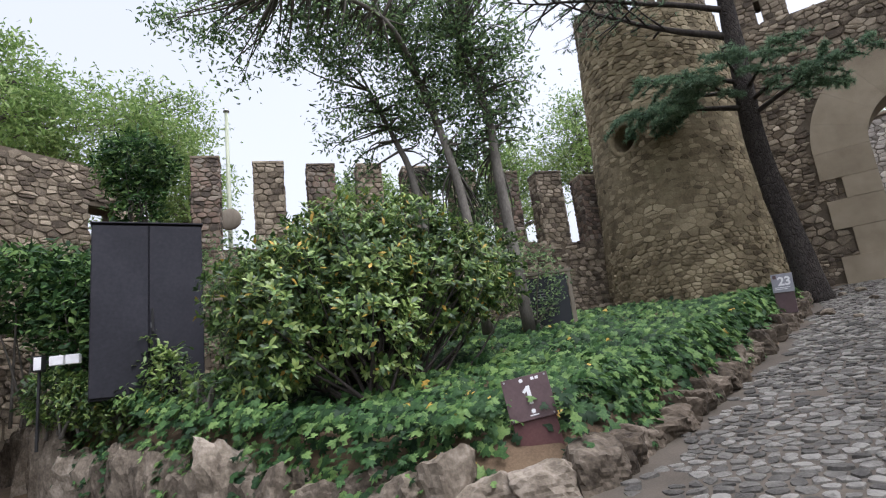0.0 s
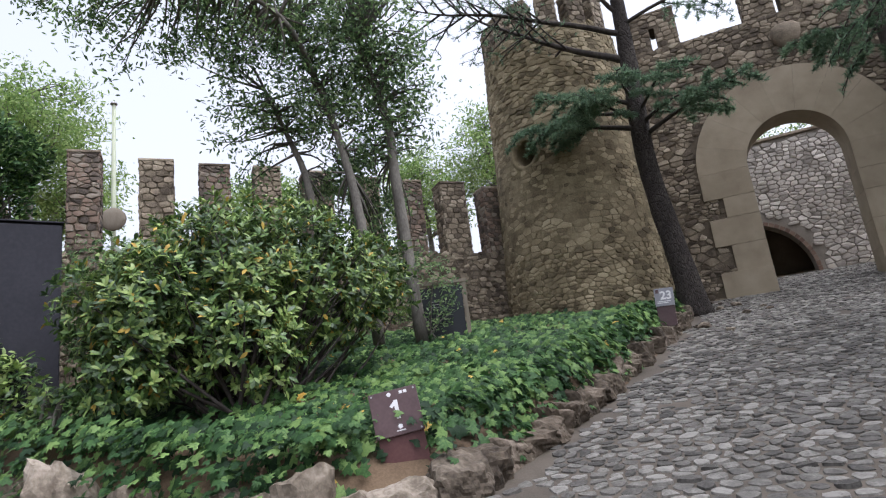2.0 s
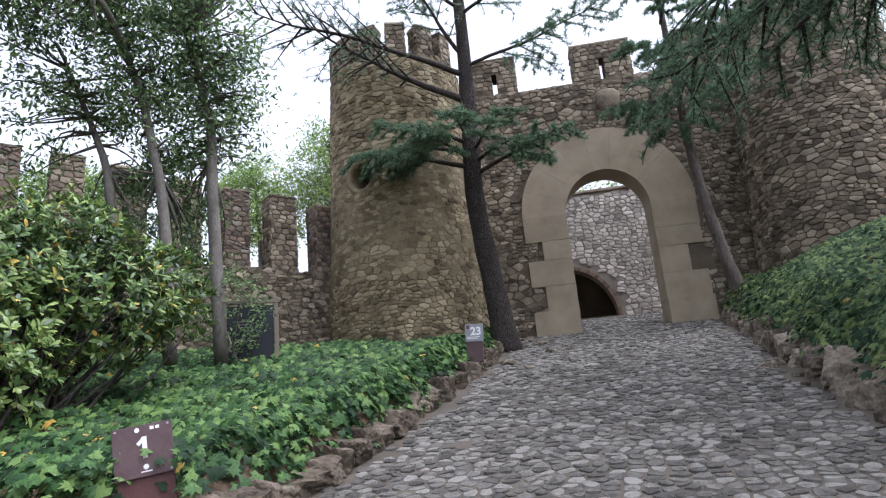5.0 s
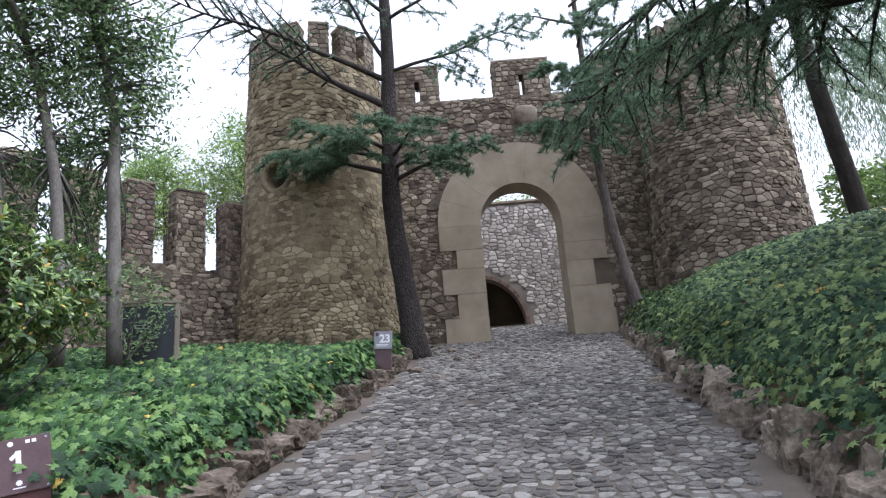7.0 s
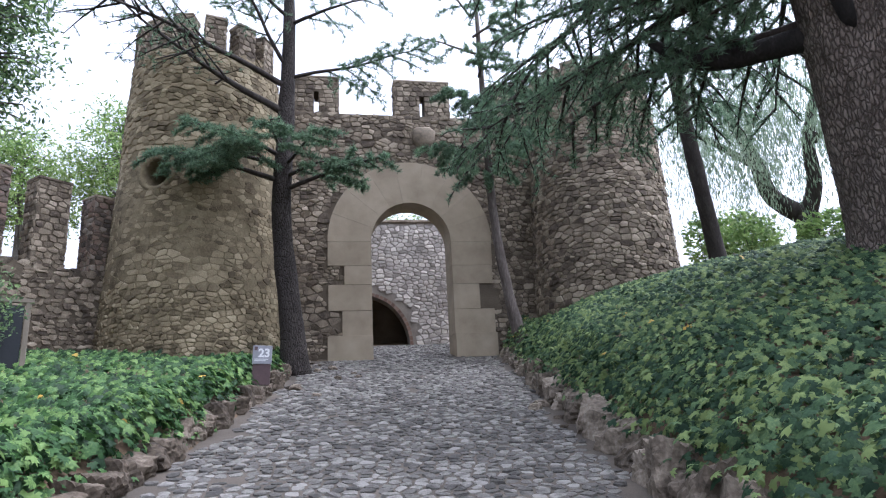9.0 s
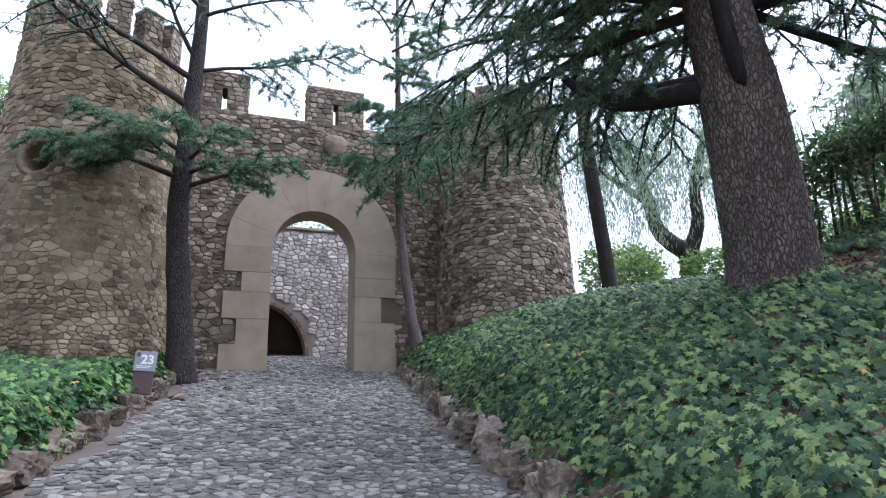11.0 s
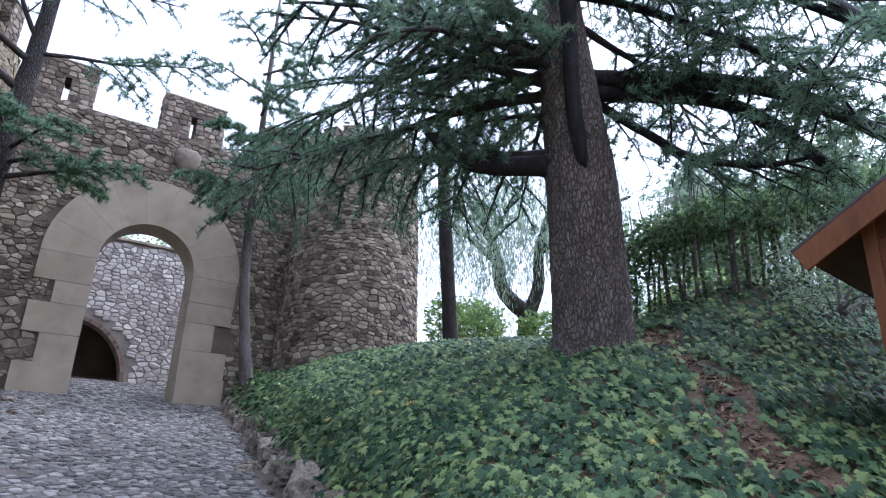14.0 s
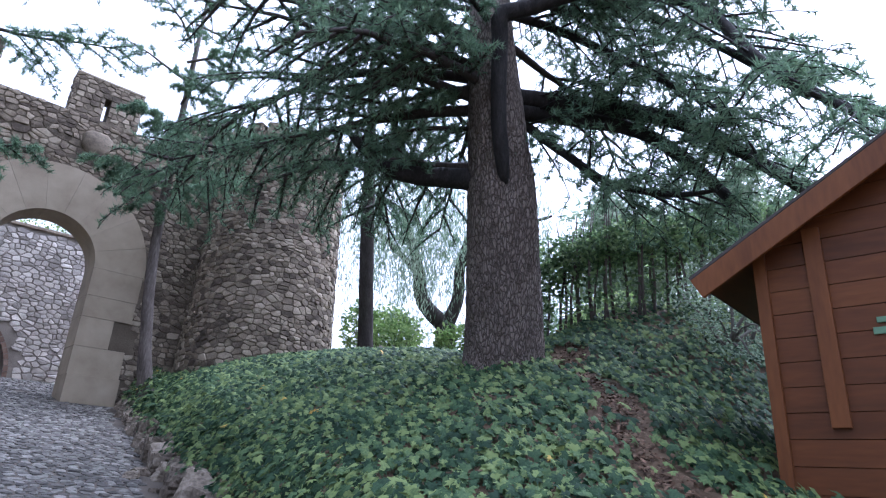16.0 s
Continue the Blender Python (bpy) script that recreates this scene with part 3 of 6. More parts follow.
def merlon(parent, c, along, out, w, t, lo, hi, seed, slit=False, cap=True, name="merlon", brick=False):
    """A merlon of rubble with a flat cap, c its middle at the foot; a slit goes right through."""
    a, o = Vector(along).normalized(), Vector(out).normalized()
    mm = Matrix((( a.x, o.x, 0, c[0]), (a.y, o.y, 0, c[1]), (0, 0, 1, 0), (0, 0, 0, 1)))
    vs, fs = [], []

    def block(x0, x1, z0, z1, grow=0.0):
        b = len(vs)
        for x in (x0, x1):
            for y in (-t / 2 - grow, t / 2 + grow):
                for z in (z0, z1):
                    vs.append((x, y, z))
        fs.extend([tuple(b + i for i in q) for q in ((0, 1, 3, 2), (4, 6, 7, 5), (0, 4, 5, 1), (2, 3, 7, 6), (0, 2, 6, 4), (1, 5, 7, 3))])
    if slit:
        z1, z2 = lo + (hi - lo) * 0.03, lo + (hi - lo) * 0.62
        block(-w / 2, -0.07, lo, hi)
        block(0.07, w / 2, lo, hi)
        block(-0.07, 0.07, z2, hi)
        block(-0.07, 0.07, lo - 0.05, z1)
    else:
        block(-w / 2, w / 2, lo, hi)
    m = link(name, vs, fs, M_MORTAR, parent, m=mm)
    if cap:
        box("cap_stone", (-w / 2 - 0.03, -t / 2 - 0.03, hi), (w / 2 + 0.03, t / 2 + 0.03, hi + 0.06), M_STONE, m, bevel=0.015)
    rng = random.Random(seed)
    stones = []
    cutz = lo + (hi - lo) * 0.62
    # thin brick courses between bands of stone
    bands, z = [], lo
    while brick and z < hi:
        z += rng.uniform(0.28, 0.5)
        bands.append((z, z + 0.13))
        z += 0.13
    for face in range(4):
        ln = (w, t, w, t)[face]
        nr = Vector(((0, 1, 0), (-1, 0, 0), (0, -1, 0), (1, 0, 0))[face])
        ax = Vector((0, 0, 1)).cross(nr)
        d = (t if face in (0, 2) else w) / 2
        pts, z = [], lo - 0.05
        while z < hi + 0.1:
            thin = any(a <= z < b for a, b in bands)
            h = 0.045 if thin else rng.uniform(0.08, 0.17)
            u = -ln / 2 - 0.3 - rng.uniform(0, 0.2)
            while u < ln / 2 + 0.3:
                ww = rng.uniform(0.2, 0.3) if thin else rng.uniform(0.12, 0.32)
                pts.append((u + ww / 2, z + h / 2 + (0 if thin else rng.uniform(-.02, .02))))
                u += ww
            z += h
        for (u, zc), poly in zip(pts, flat_cells(pts, 0.5, 0.007)):
            poly = [(max(-ln / 2 - 0.012, min(ln / 2 + 0.012, u + x)) - u, max(lo - 0.02, min(hi, zc + y)) - zc) for x, y in poly]
            if len(poly) < 3 or max(p[0] for p in poly) - min(p[0] for p in poly) < 0.03 or max(p[1] for p in poly) - min(p[1] for p in poly) < 0.015:
                continue
            if slit and face in (0, 2) and lo < zc < cutz:
                if abs(u) < 0.06:
                    continue
                poly = [((max(0.07, u + x) if u > 0 else min(-0.07, u + x)) - u, y) for x, y in poly]
            v, f = stone_of(poly, 0.026 * rng.uniform(0.5, 1.4), rng, tilt=0.5)
            stones.append((v, f, (tuple(ax), (0, 0, 1), tuple(nr)), tuple(nr * d + ax * u + Vector((0, 0, zc)))))
    lay_stones(m, "facing_stones", stones, np.arange(len(stones)), M_STONE, M_STONE_I if not brick else M_MIXED, 0)
    return m


for x, w, slit in ((-2.6, 1.25, True), (0.47, 1.62, True), (3.4, 1.6, True)):
    merlon(gate, (x, 0.3, 0), (1, 0, 0), (0, -1, 0), w, 0.5, 6.98, 8.12, int(x * 10) + 60, slit)


def coat_of_arms():
    bm = bmesh.new()
    out = [(-0.36, 0.2), (-0.2, 0.34), (0, 0.36), (0.2, 0.34), (0.36, 0.2), (0.33, -0.05), (0.2, -0.27), (0, -0.42), (-0.2, -0.27), (-0.33, -0.05)]
    rim = [bm.verts.new((x, 0.05, z)) for x, z in out]
    mid = [bm.verts.new((x * 0.96, -0.1, z * 0.96)) for x, z in out]
    top = [bm.verts.new((x * 0.8, -0.15, z * 0.8)) for x, z in out]
    n = len(out)
    for a, b in ((rim, mid), (mid, top)):
        for i in range(n):
            bm.faces.new((a[i], a[(i + 1) % n], b[(i + 1) % n], b[i]))
    c = bm.verts.new((0, -0.2, 0))
    for i in range(n):
        bm.faces.new((top[i], top[(i + 1) % n], c))
    ob = from_bm("stone_shield", bm, M_STONE, smooth=True)
    ob.matrix_basis = pose(0.46, 0.0, 6.28)
    tagged(ob, "worn grey carved stone shield set in the gate wall", "stone shield")


coat_of_arms()


# towers: battered half-round drums, hollow at the top
def tower(name, cx, cy, r0, r1, lo, sill, top, seed, label, gaps, hole=None, plaster=None):
    t = empty(name, pose(cx, cy, 0), label, "castle tower", kind="structure")
    seg = 96 if hole else 48

    def rad(z):
        return r0 + (r1 - r0) * max(0.0, min(1.0, (z - lo) / (sill - lo)))
    vs, fs = [], []
    levels = [lo - 0.5] + list(np.linspace(lo, sill, 80 if hole else 10))
    for z in levels:
        for k in range(seg):
            a = 2 * math.pi * k / seg
            vs.append((math.cos(a) * rad(z), math.sin(a) * rad(z), z))
    for i in range(len(levels) - 1):
        for k in range(seg):
            a, b = i * seg + k, i * seg + (k + 1) % seg
            if hole:
                ang = math.degrees(2 * math.pi * (k + 0.5) / seg) % 360
                zc = (levels[i] + levels[i + 1]) / 2
                turn = math.radians(ang) - hole[0]
                if math.hypot(math.atan2(math.sin(turn), math.cos(turn)) * rad(zc), zc - hole[1]) < hole[2] + 0.02:
                    continue
            fs.append((a, b, b + seg, a + seg))
    inner = len(vs)
    for z in (sill, sill - 0.6):
        for k in range(seg):
            a = 2 * math.pi * k / seg
            vs.append((math.cos(a) * (r1 - 0.45), math.sin(a) * (r1 - 0.45), z))
    last = (len(levels) - 1) * seg
    for k in range(seg):
        k2 = (k + 1) % seg
        fs.append((last + k, last + k2, inner + k2, inner + k))
        fs.append((inner + k, inner + k2, inner + seg + k2, inner + seg + k))
    fs.append(tuple(inner + seg + k for k in range(seg)))
    link("drum", vs, fs, M_RENDER if plaster else M_MORTAR, t, smooth=True)

    a_from = math.radians(150)
    span = math.radians(240)

    def place(s, z):
        a = a_from + s / r0
        r = rad(z)
        return (math.cos(a) * r, math.sin(a) * r, z), (-math.sin(a), math.cos(a), 0), (math.cos(a), math.sin(a), 0)

    def keep(s, z, w, h):
        if z > sill:
            return 0
        a = a_from + s / r0
        if hole:
            d = math.hypot(math.atan2(math.sin(a - hole[0]), math.cos(a - hole[0])) * rad(z), z - hole[1])
            if d < hole[2] + 0.08:
                return 0
        if plaster:
            f = plaster(a, z)
            return f
        return 1
    stones, cents = courses(span * r0, lo - 0.3, sill, place, keep, seed)
    front = np.abs(np.arctan2(cents[:, 1], cents[:, 0]) + math.radians(95)) * 2 + np.abs(cents[:, 2] - 3) * 0.5
    lay_stones(t, "stone", stones, front, M_WARM if plaster else M_STONE, M_WARM_I if plaster else M_STONE_I, 300)
    for i, (deg, w) in enumerate(gaps):
        a = math.radians(deg)
        o = (math.cos(a), math.sin(a), 0)
        merlon(t, (o[0] * (r1 - 0.22), o[1] * (r1 - 0.22), 0), (-o[1], o[0], 0), o, w, 0.42, sill - 0.02, top, seed * 10 + i)
    return t


def worn_render(a, z):
    """Where lime render still covers the stones of the drum, they barely show."""
    q = noise.noise((math.cos(a) * 2.2, math.sin(a) * 2.2, z * 0.9))
    if 1.5 < z < 4.7 + 0.5 * q:
        return 0.5 if q < -0.08 else (0.25 if noise.noise((a * 9, z * 5, 2)) > -0.1 else 0)
    return 0.9


HOLE = (math.radians(-110), 4.1, 0.33)
tower_l = tower("tower_west", -5.4, -0.7, 2.12, 1.78, 0.0, 7.35, 8.2, 11, "round rubble stone tower with patches of ochre render",
                [(-175, 0.44), (-150, 0.46), (-125, 0.46), (-100, 0.44), (-75, 0.46), (-50, 0.44), (-25, 0.44)], HOLE, worn_render)
tower_r = tower("tower_east", 5.3, -0.7, 2.0, 1.72, 0.2, 6.85, 7.75, 12, "round grey-brown rubble stone tower with narrow merlons",
                [(-172, 0.42), (-150, 0.42), (-128, 0.44), (-106, 0.42), (-84, 0.44), (-62, 0.42), (-40, 0.42), (-18, 0.42)])


def tower_window():
    """The round window: a splayed dark throat with a stone rim."""
    a, zc, r = HOLE
    ca, sa = math.cos(a), math.sin(a)
    o, al = Vector((ca, sa, 0)), Vector((-sa, ca, 0))
    base = Vector((-5.4, -0.7, zc)) + o * 1.935
    vs, fs = [], []
    rings = [(r + 0.13, -0.05), (r + 0.12, 0.006), (r, 0.01), (r * 0.95, -0.12), (r * 0.8, -0.8), (r * 0.7, -1.4)]
    n = 24
    for rr, d in rings:
        for k in range(n):
            t = 2 * math.pi * k / n
            vs.append(tuple(base + al * math.cos(t) * rr + Vector((0, 0, 1)) * math.sin(t) * rr + o * d))
    for i in range(len(rings) - 1):
        for k in range(n):
            fs.append((i * n + k, i * n + (k + 1) % n, (i + 1) * n + (k + 1) % n, (i + 1) * n + k))
    fs.append(tuple((len(rings) - 1) * n + k for k in range(n)))
    w = link("window_round", vs, fs, M_RENDER, smooth=True)
    tagged(w, "small round unglazed window with a stone rim in the tower", "window", kind="structure")


tower_window()


# crenellated curtain wall, running away from the west tower
CW_DIR = Vector((-0.695, -0.72, 0)).normalized()
CW_OUT = Vector((0.72, -0.695, 0)).normalized()
CW_START = Vector((-6.3, -0.28, 0))


def curtain_wall():
    w = tagged(new("wall_curtain"), "low rubble stone curtain wall with tall merlons", "castle wall", kind="structure")
    length, t = 12.6, 0.55
    vs, fs = [], []
    n = 24
    for i in range(n + 1):
        s = length * i / n
        p = CW_START + CW_DIR * s
        for d, z in ((0, -1.6), (0, 1.96 + 0.03 * s), (-t, 1.96 + 0.03 * s), (-t, -1.6)):
            q = p + CW_OUT * d
            vs.append((q.x, q.y, z))
    for i in range(n):
        for k in range(4):
            a, b = i * 4 + k, i * 4 + (k + 1) % 4
            fs.append((a, a + 4, b + 4, b))
    fs += [(0, 1, 2, 3), (n * 4 + 3, n * 4 + 2, n * 4 + 1, n * 4)]
    link("masonry", vs, fs, M_MORTAR, w)

    def place(s, z):
        p = CW_START + CW_DIR * s
        return (p.x, p.y, z), tuple(-CW_DIR), tuple(CW_OUT)

    def keep(s, z, ww, h):
        return 1 if z < 1.94 + 0.03 * s else 0
    stones, cents = courses(length, -1.0, 2.4, place, keep, 21)
    lay_stones(w, "stone", stones, cents[:, 0] * -1, M_STONE, M_STONE_I, 260)
    for i, s in enumerate((1.52, 2.72, 3.9, 5.05, 6.25, 7.43, 8.59, 9.8, 11.2)):
        p = CW_START + CW_DIR * s - CW_OUT * (t / 2)
        merlon(w, (p.x, p.y, 0), tuple(-CW_DIR), tuple(CW_OUT), 0.62 + 0.05 * math.sin(i * 2.1), t, 1.93 + 0.03 * s, 3.72 + 0.065 * s + 0.04 * math.sin(i * 1.7), 300 + i, brick=i % 2 == 0)
    return w


curtain = curtain_wall()


# inner yard wall, seen through the gateway, with a low stair arch
def inner_wall():
    w = tagged(new("wall_yard"), "pale rubble stone wall of the inner yard, lightened as if under open sky", "castle wall", kind="structure")
    y = 4.6
    bm = bmesh.new()
    # a low arch, half hidden by the jamb, opens at the foot
    ax, ar = -1.15, 1.62
    pts = [(-6.0, 0.3)] + [(ax - ar, 0.3)] + [(ax + ar * math.cos(math.pi - math.pi * k / 16), 0.8 + 1.75 * math.sin(math.pi * k / 16)) for k in range(17)] + [(ax + ar, 0.3), (6.0, 0.3), (6.0, 5.15), (-6.0, 5.15)]
    front = [bm.verts.new((x, y, z)) for x, z in pts]
    back = [bm.verts.new((x, y + 0.6, z)) for x, z in pts]
    bm.faces.new(front[::-1])
    bm.faces.new(back)
    for i in range(len(pts)):
        j = (i + 1) % len(pts)
        bm.faces.new((front[i], front[j], back[j], back[i]))
    from_bm("masonry", bm, M_PALE_MORTAR, w)

    def place(s, z):
        return (-3 + s, y, z), (1, 0, 0), (0, -1, 0)

    def keep(s, z, ww, h):
        x = -3 + s
        e = math.hypot((x - ax) / (ar + 0.2), max(0, z - 0.8) / 1.95)
        return 1 if e > 1.06 and z < 5.1 else 0
    stones, cents = courses(6.2, 0.6, 5.15, place, keep, 31, hmin=0.1, hmax=0.2)
    lay_stones(w, "stone", stones, np.abs(cents[:, 0] - 0.6), M_PALE, M_PALE_I, 260)
    vs, fs = [], []
    bm = bmesh.new()
    for k in range(34):
        a0, a1 = math.pi * k / 34 + 0.006, math.pi * (k + 1) / 34 - 0.006
        q = []
        for d in (y - 0.03, y + 0.5):
            for a in (a0, a1):
                for rr in (0.0, 0.11):
                    q.append(bm.verts.new((ax + (ar + rr) * math.cos(a), d, 0.8 + (1.75 + rr) * math.sin(a))))
        for fidx in ((0, 2, 3, 1), (4, 5, 7, 6), (0, 4, 6, 2), (1, 3, 7, 5), (0, 1, 5, 4), (2, 6, 7, 3)):
            bm.faces.new([q[i] for i in fidx])
    arch = from_bm("brick_arch", bm, M_BRICK, w, "thin brick arch ring")
    box("coping", (-6, y - 0.06, 5.15), (6, y + 0.66, 5.25), M_STONE, w, bevel=0.02)
    return w


yard = inner_wall()
for sgn in (-1, 1):
    side = box("wall_yard_side", (sgn * 6.0 - 0.25, 0.95, 0.0), (sgn * 6.0 + 0.25, 8.0, 2.6), M_MORTAR, bevel=0.03)
    tagged(side, "rubble stone side wall closing the inner yard", "castle wall", kind="structure")
vault = box("wall_vault_back", (-3.4, 6.4, 0.0), (1.0, 6.7, 5.3), M_MORTAR, bevel=0.02)
tagged(vault, "dark back wall of the vault under the yard wall", "castle wall", kind="structure")
lid = box("vault_ceiling", (-3.4, 5.2, 3.0), (1.0, 6.7, 3.3), M_MORTAR, bevel=0.02)
tagged(lid, "stone roof of the low vault behind the yard wall", "ceiling", kind="structure")
for xa in (-3.6, 0.8):
    ch = box("wall_vault_side", (xa, 5.2, 0.0), (xa + 0.2, 6.4, 3.0), M_MORTAR, bevel=0.02)
    tagged(ch, "stone side wall of the low vault", "castle wall", kind="structure")


# ---- ruined corner by the cabinet ----
def ruin():
    w = tagged(new("wall_ruin"), "broken rubble and brick wall end with a small opening", "castle wall", kind="structure")
    a, b = Vector((-14.9, -8.9, 0)), Vector((-15.4, -12.2, 0))
    d = (b - a).normalized()
    o = Vector((-d.y, d.x, 0))
    if o.x < 0:
        o = -o
    ln = (b - a).length
    mm = Matrix(((-d.x, o.x, 0, a.x), (-d.y, o.y, 0, a.y), (0, 0, 1, 0), (0, 0, 0, 1)))

    vs, fs = [], []

    def block(s0, s1, z0, za, zb):
        q = len(vs)
        for s, z1 in ((s0, za), (s1, zb)):
            p = a + d * s
            for t in (0, -0.6):
                for z in (z0, z1):
                    r = p + o * t
                    vs.append((r.x, r.y, z))
        fs.extend([tuple(q + i for i in f) for f in ((0, 1, 3, 2), (4, 6, 7, 5), (0, 4, 5, 1), (2, 3, 7, 6), (0, 2, 6, 4), (1, 5, 7, 3))])
    block(0.0, 1.0, -1.6, 2.9, 2.9)
    block(1.0, 1.5, -1.6, 2.5, 2.5)
    block(1.0, 1.5, 3.2, 4.0, 4.05)
    block(0.4, 1.0, 2.9, 3.2, 4.0)
    block(1.5, ln, -1.6, 4.05, 4.15)
    link("masonry", vs, fs, M_MORTAR, w)

    def place(s, z):
        p = a + d * (ln - s)
        return (p.x, p.y, z), tuple(-d), tuple(o)

    def keep(s, z, ww, h):
        t = ln - s
        if t < 1.0:
            return 1 if z < 2.9 or (t > 0.45 and z < 3.3) else 0
        if t < 1.5:
            return 1 if z < 2.45 or 3.25 < z < 4.0 else 0
        return 1 if z < 4.05 else 0
    stones, cents = courses(ln, -1.2, 4.1, place, keep, 51, hmin=0.06, hmax=0.17)
    lay_stones(w, "stone", stones, -cents[:, 2], M_STONE, M_STONE_I, 150)
    # the nearer return of the wall, broken off at a slope
    c, e = Vector((-15.2, -12.1, 0)), Vector((-12.9, -13.9, 0))
    d2 = (e - c).normalized()
    o2 = Vector((-d2.y, d2.x, 0))
    w2 = tagged(new("wall_ruin_return"), "sloping broken rubble wall overgrown at its foot", "castle wall", kind="structure")
    n = 10
    vs, fs = [], []
    for i in range(n + 1):
        s = i / n
        p = c.lerp(e, s)
        zt = 4.25 - 1.5 * s + 0.12 * math.sin(i * 2.3)
        for t in (0, -0.6):
            q = p + o2 * t
            vs += [(q.x, q.y, -1.8), (q.x, q.y, zt)]
    for i in range(n):
        q = i * 4
        fs += [(q, q + 4, q + 5, q + 1), (q + 2, q + 3, q + 7, q + 6), (q + 1, q + 5, q + 7, q + 3)]
    fs += [(0, 1, 3, 2), (n * 4, n * 4 + 2, n * 4 + 3, n * 4 + 1)]
    link("masonry", vs, fs, M_MORTAR, w2)
    l2 = (e - c).length

    def place2(s, z):
        p = c + d2 * s
        return (p.x, p.y, z), tuple(d2), tuple(o2)

    def keep2(s, z, ww, h):
        return 1 if z < 4.2 - 1.5 * s / l2 else 0
    stones, cents = courses(l2, -1.4, 4.3, place2, keep2, 52)
    lay_stones(w2, "stone", stones, -cents[:, 2], M_STONE, M_STONE_I, 150)


ruin()


# ---- kerb rocks ----
def rock_mesh(seed, mat):
    """A split block: flat faces meeting at worn arrises, with pits and ledges."""
    rng = random.Random(seed)
    bm = bmesh.new()
    bmesh.ops.create_icosphere(bm, subdivisions=4, radius=1)
    off = Vector((rng.uniform(0, 50), rng.uniform(0, 50), rng.uniform(0, 50)))
    planes = []
    for ax in ((1, 0, 0), (-1, 0, 0), (0, 1, 0), (0, -1, 0), (0, 0, 1), (0, 0, -1)):
        nv = (Vector(ax) + Vector((rng.uniform(-.28, .28), rng.uniform(-.28, .28), rng.uniform(-.28, .28)))).normalized()
        planes.append((nv, rng.uniform(0.86, 1.02)))
    for _ in range(5):
        nv = Vector((rng.uniform(-1, 1), rng.uniform(-1, 1), rng.uniform(-.3, 1))).normalized()
        planes.append((nv, rng.uniform(0.98, 1.15)))
    for v in bm.verts:
        p = v.co.normalized()
        r = min((d / nv.dot(p) for nv, d in planes if nv.dot(p) > 0.05), default=1.2)
        q = p * r
        r *= 1 + 0.13 * noise.noise(q * 1.6 + off) + 0.09 * noise.noise(Vector((q.x * 3, q.y * 3, q.z * 5)) + off) - 0.09 * abs(noise.noise(q * 7 + off)) + 0.035 * noise.noise(q * 16 + off)
        v.co = p * r
    me = bpy.data.meshes.new("rock")
    bm.to_mesh(me)
    bm.free()
    me.materials.append(mat)
    return me


ROCKS = [rock_mesh(s, M_ROCK) for s in range(9)]
EARTHY_ROCKS = [rock_mesh(20 + s, M_ROCK_E) for s in range(6)]


def rock_row(name, label, line, size, height, seed, kinds):
    """A row of rough boulders along a line of (x, y), standing on the lane."""
    k = tagged(new(name), label, "rock kerb", kind="structure")
    rng = random.Random(seed)
    pts = [Vector((x, y, 0)) for x, y in line]
    total = sum((pts[i + 1] - pts[i]).length for i in range(len(pts) - 1))
    s = 0.0
    while s < total:
        run, i = s, 0
        while i < len(pts) - 2 and run > (pts[i + 1] - pts[i]).length:
            run -= (pts[i + 1] - pts[i]).length
            i += 1
        d = (pts[i + 1] - pts[i]).normalized()
        p = pts[i] + d * run
        t = s / total
        sz = size(t) * rng.uniform(0.6, 1.45)
        h = height(t) * rng.uniform(0.65, 1.25)
        ob = new("rock", kinds[rng.randrange(len(kinds))])
        ob.parent = k
        out = Vector((d.y, -d.x, 0)) * rng.uniform(-0.05, 0.05)
        ob.matrix_basis = Matrix.LocRotScale((p.x + out.x, p.y + out.y, ramp_z(p.y) + h * 0.22), Euler((rng.uniform(-.15, .15), rng.uniform(-.15, .15), math.atan2(d.y, d.x) + rng.uniform(-.4, .4))),
                                             (sz * 0.53, 0.17 + 0.07 * rng.random(), h * 0.56))
        s += sz * 0.86
    return k


rock_row("kerb_west", "row of rough brown boulders edging the ivy bed", [(left_edge(y) - 0.06, y) for y in (-0.6, -2, -4, -6, -8, -9.5, -11, -12.2)],
         lambda t: 0.3 + 0.08 * t, lambda t: 0.3 + 0.02 * t, 5, EARTHY_ROCKS)
rock_row("kerb_front", "rough boulder wall holding up the planted bed", [(-4.5, -12.5), (-5.3, -13.05), (-8.5, -13.15), (-12, -12.4), (-16, -11.2)],
         lambda t: 0.36 + 0.2 * t, lambda t: 0.3 + 0.8 * min(1, t * 1.5), 6, ROCKS)
rock_row("kerb_east", "row of rough boulders holding the ivy slope", [(right_edge(y) + 0.05, y) for y in (0.0, -2, -4, -6, -7.4, -9, -10.4, -11.6, -13, -15, -17)],
         lambda t: 0.36 + 0.22 * t, lambda t: 0.33 + 0.2 * t, 7, ROCKS)


LOOSE = random.Random(8)
for k in range(16):
    x, y = LOOSE.uniform(-2.95, -1.6), LOOSE.uniform(-6.5, -0.5)
    if k > 11:
        x, y = LOOSE.uniform(0.4, 0.9), LOOSE.uniform(-9.6, -7.5)
    r = LOOSE.uniform(0.05, 0.12)
    st = new("loose_stone", ROCKS[k % len(ROCKS)])
    st.matrix_basis = Matrix.LocRotScale((x, y, ramp_z(y) + r * 0.3), Euler((0, 0, LOOSE.uniform(0, 6))), (r, r * 0.8, r * 0.5))
    tagged(st, "loose flat brown stone lying on the cobbles", "stone", "loose stones on the lane")

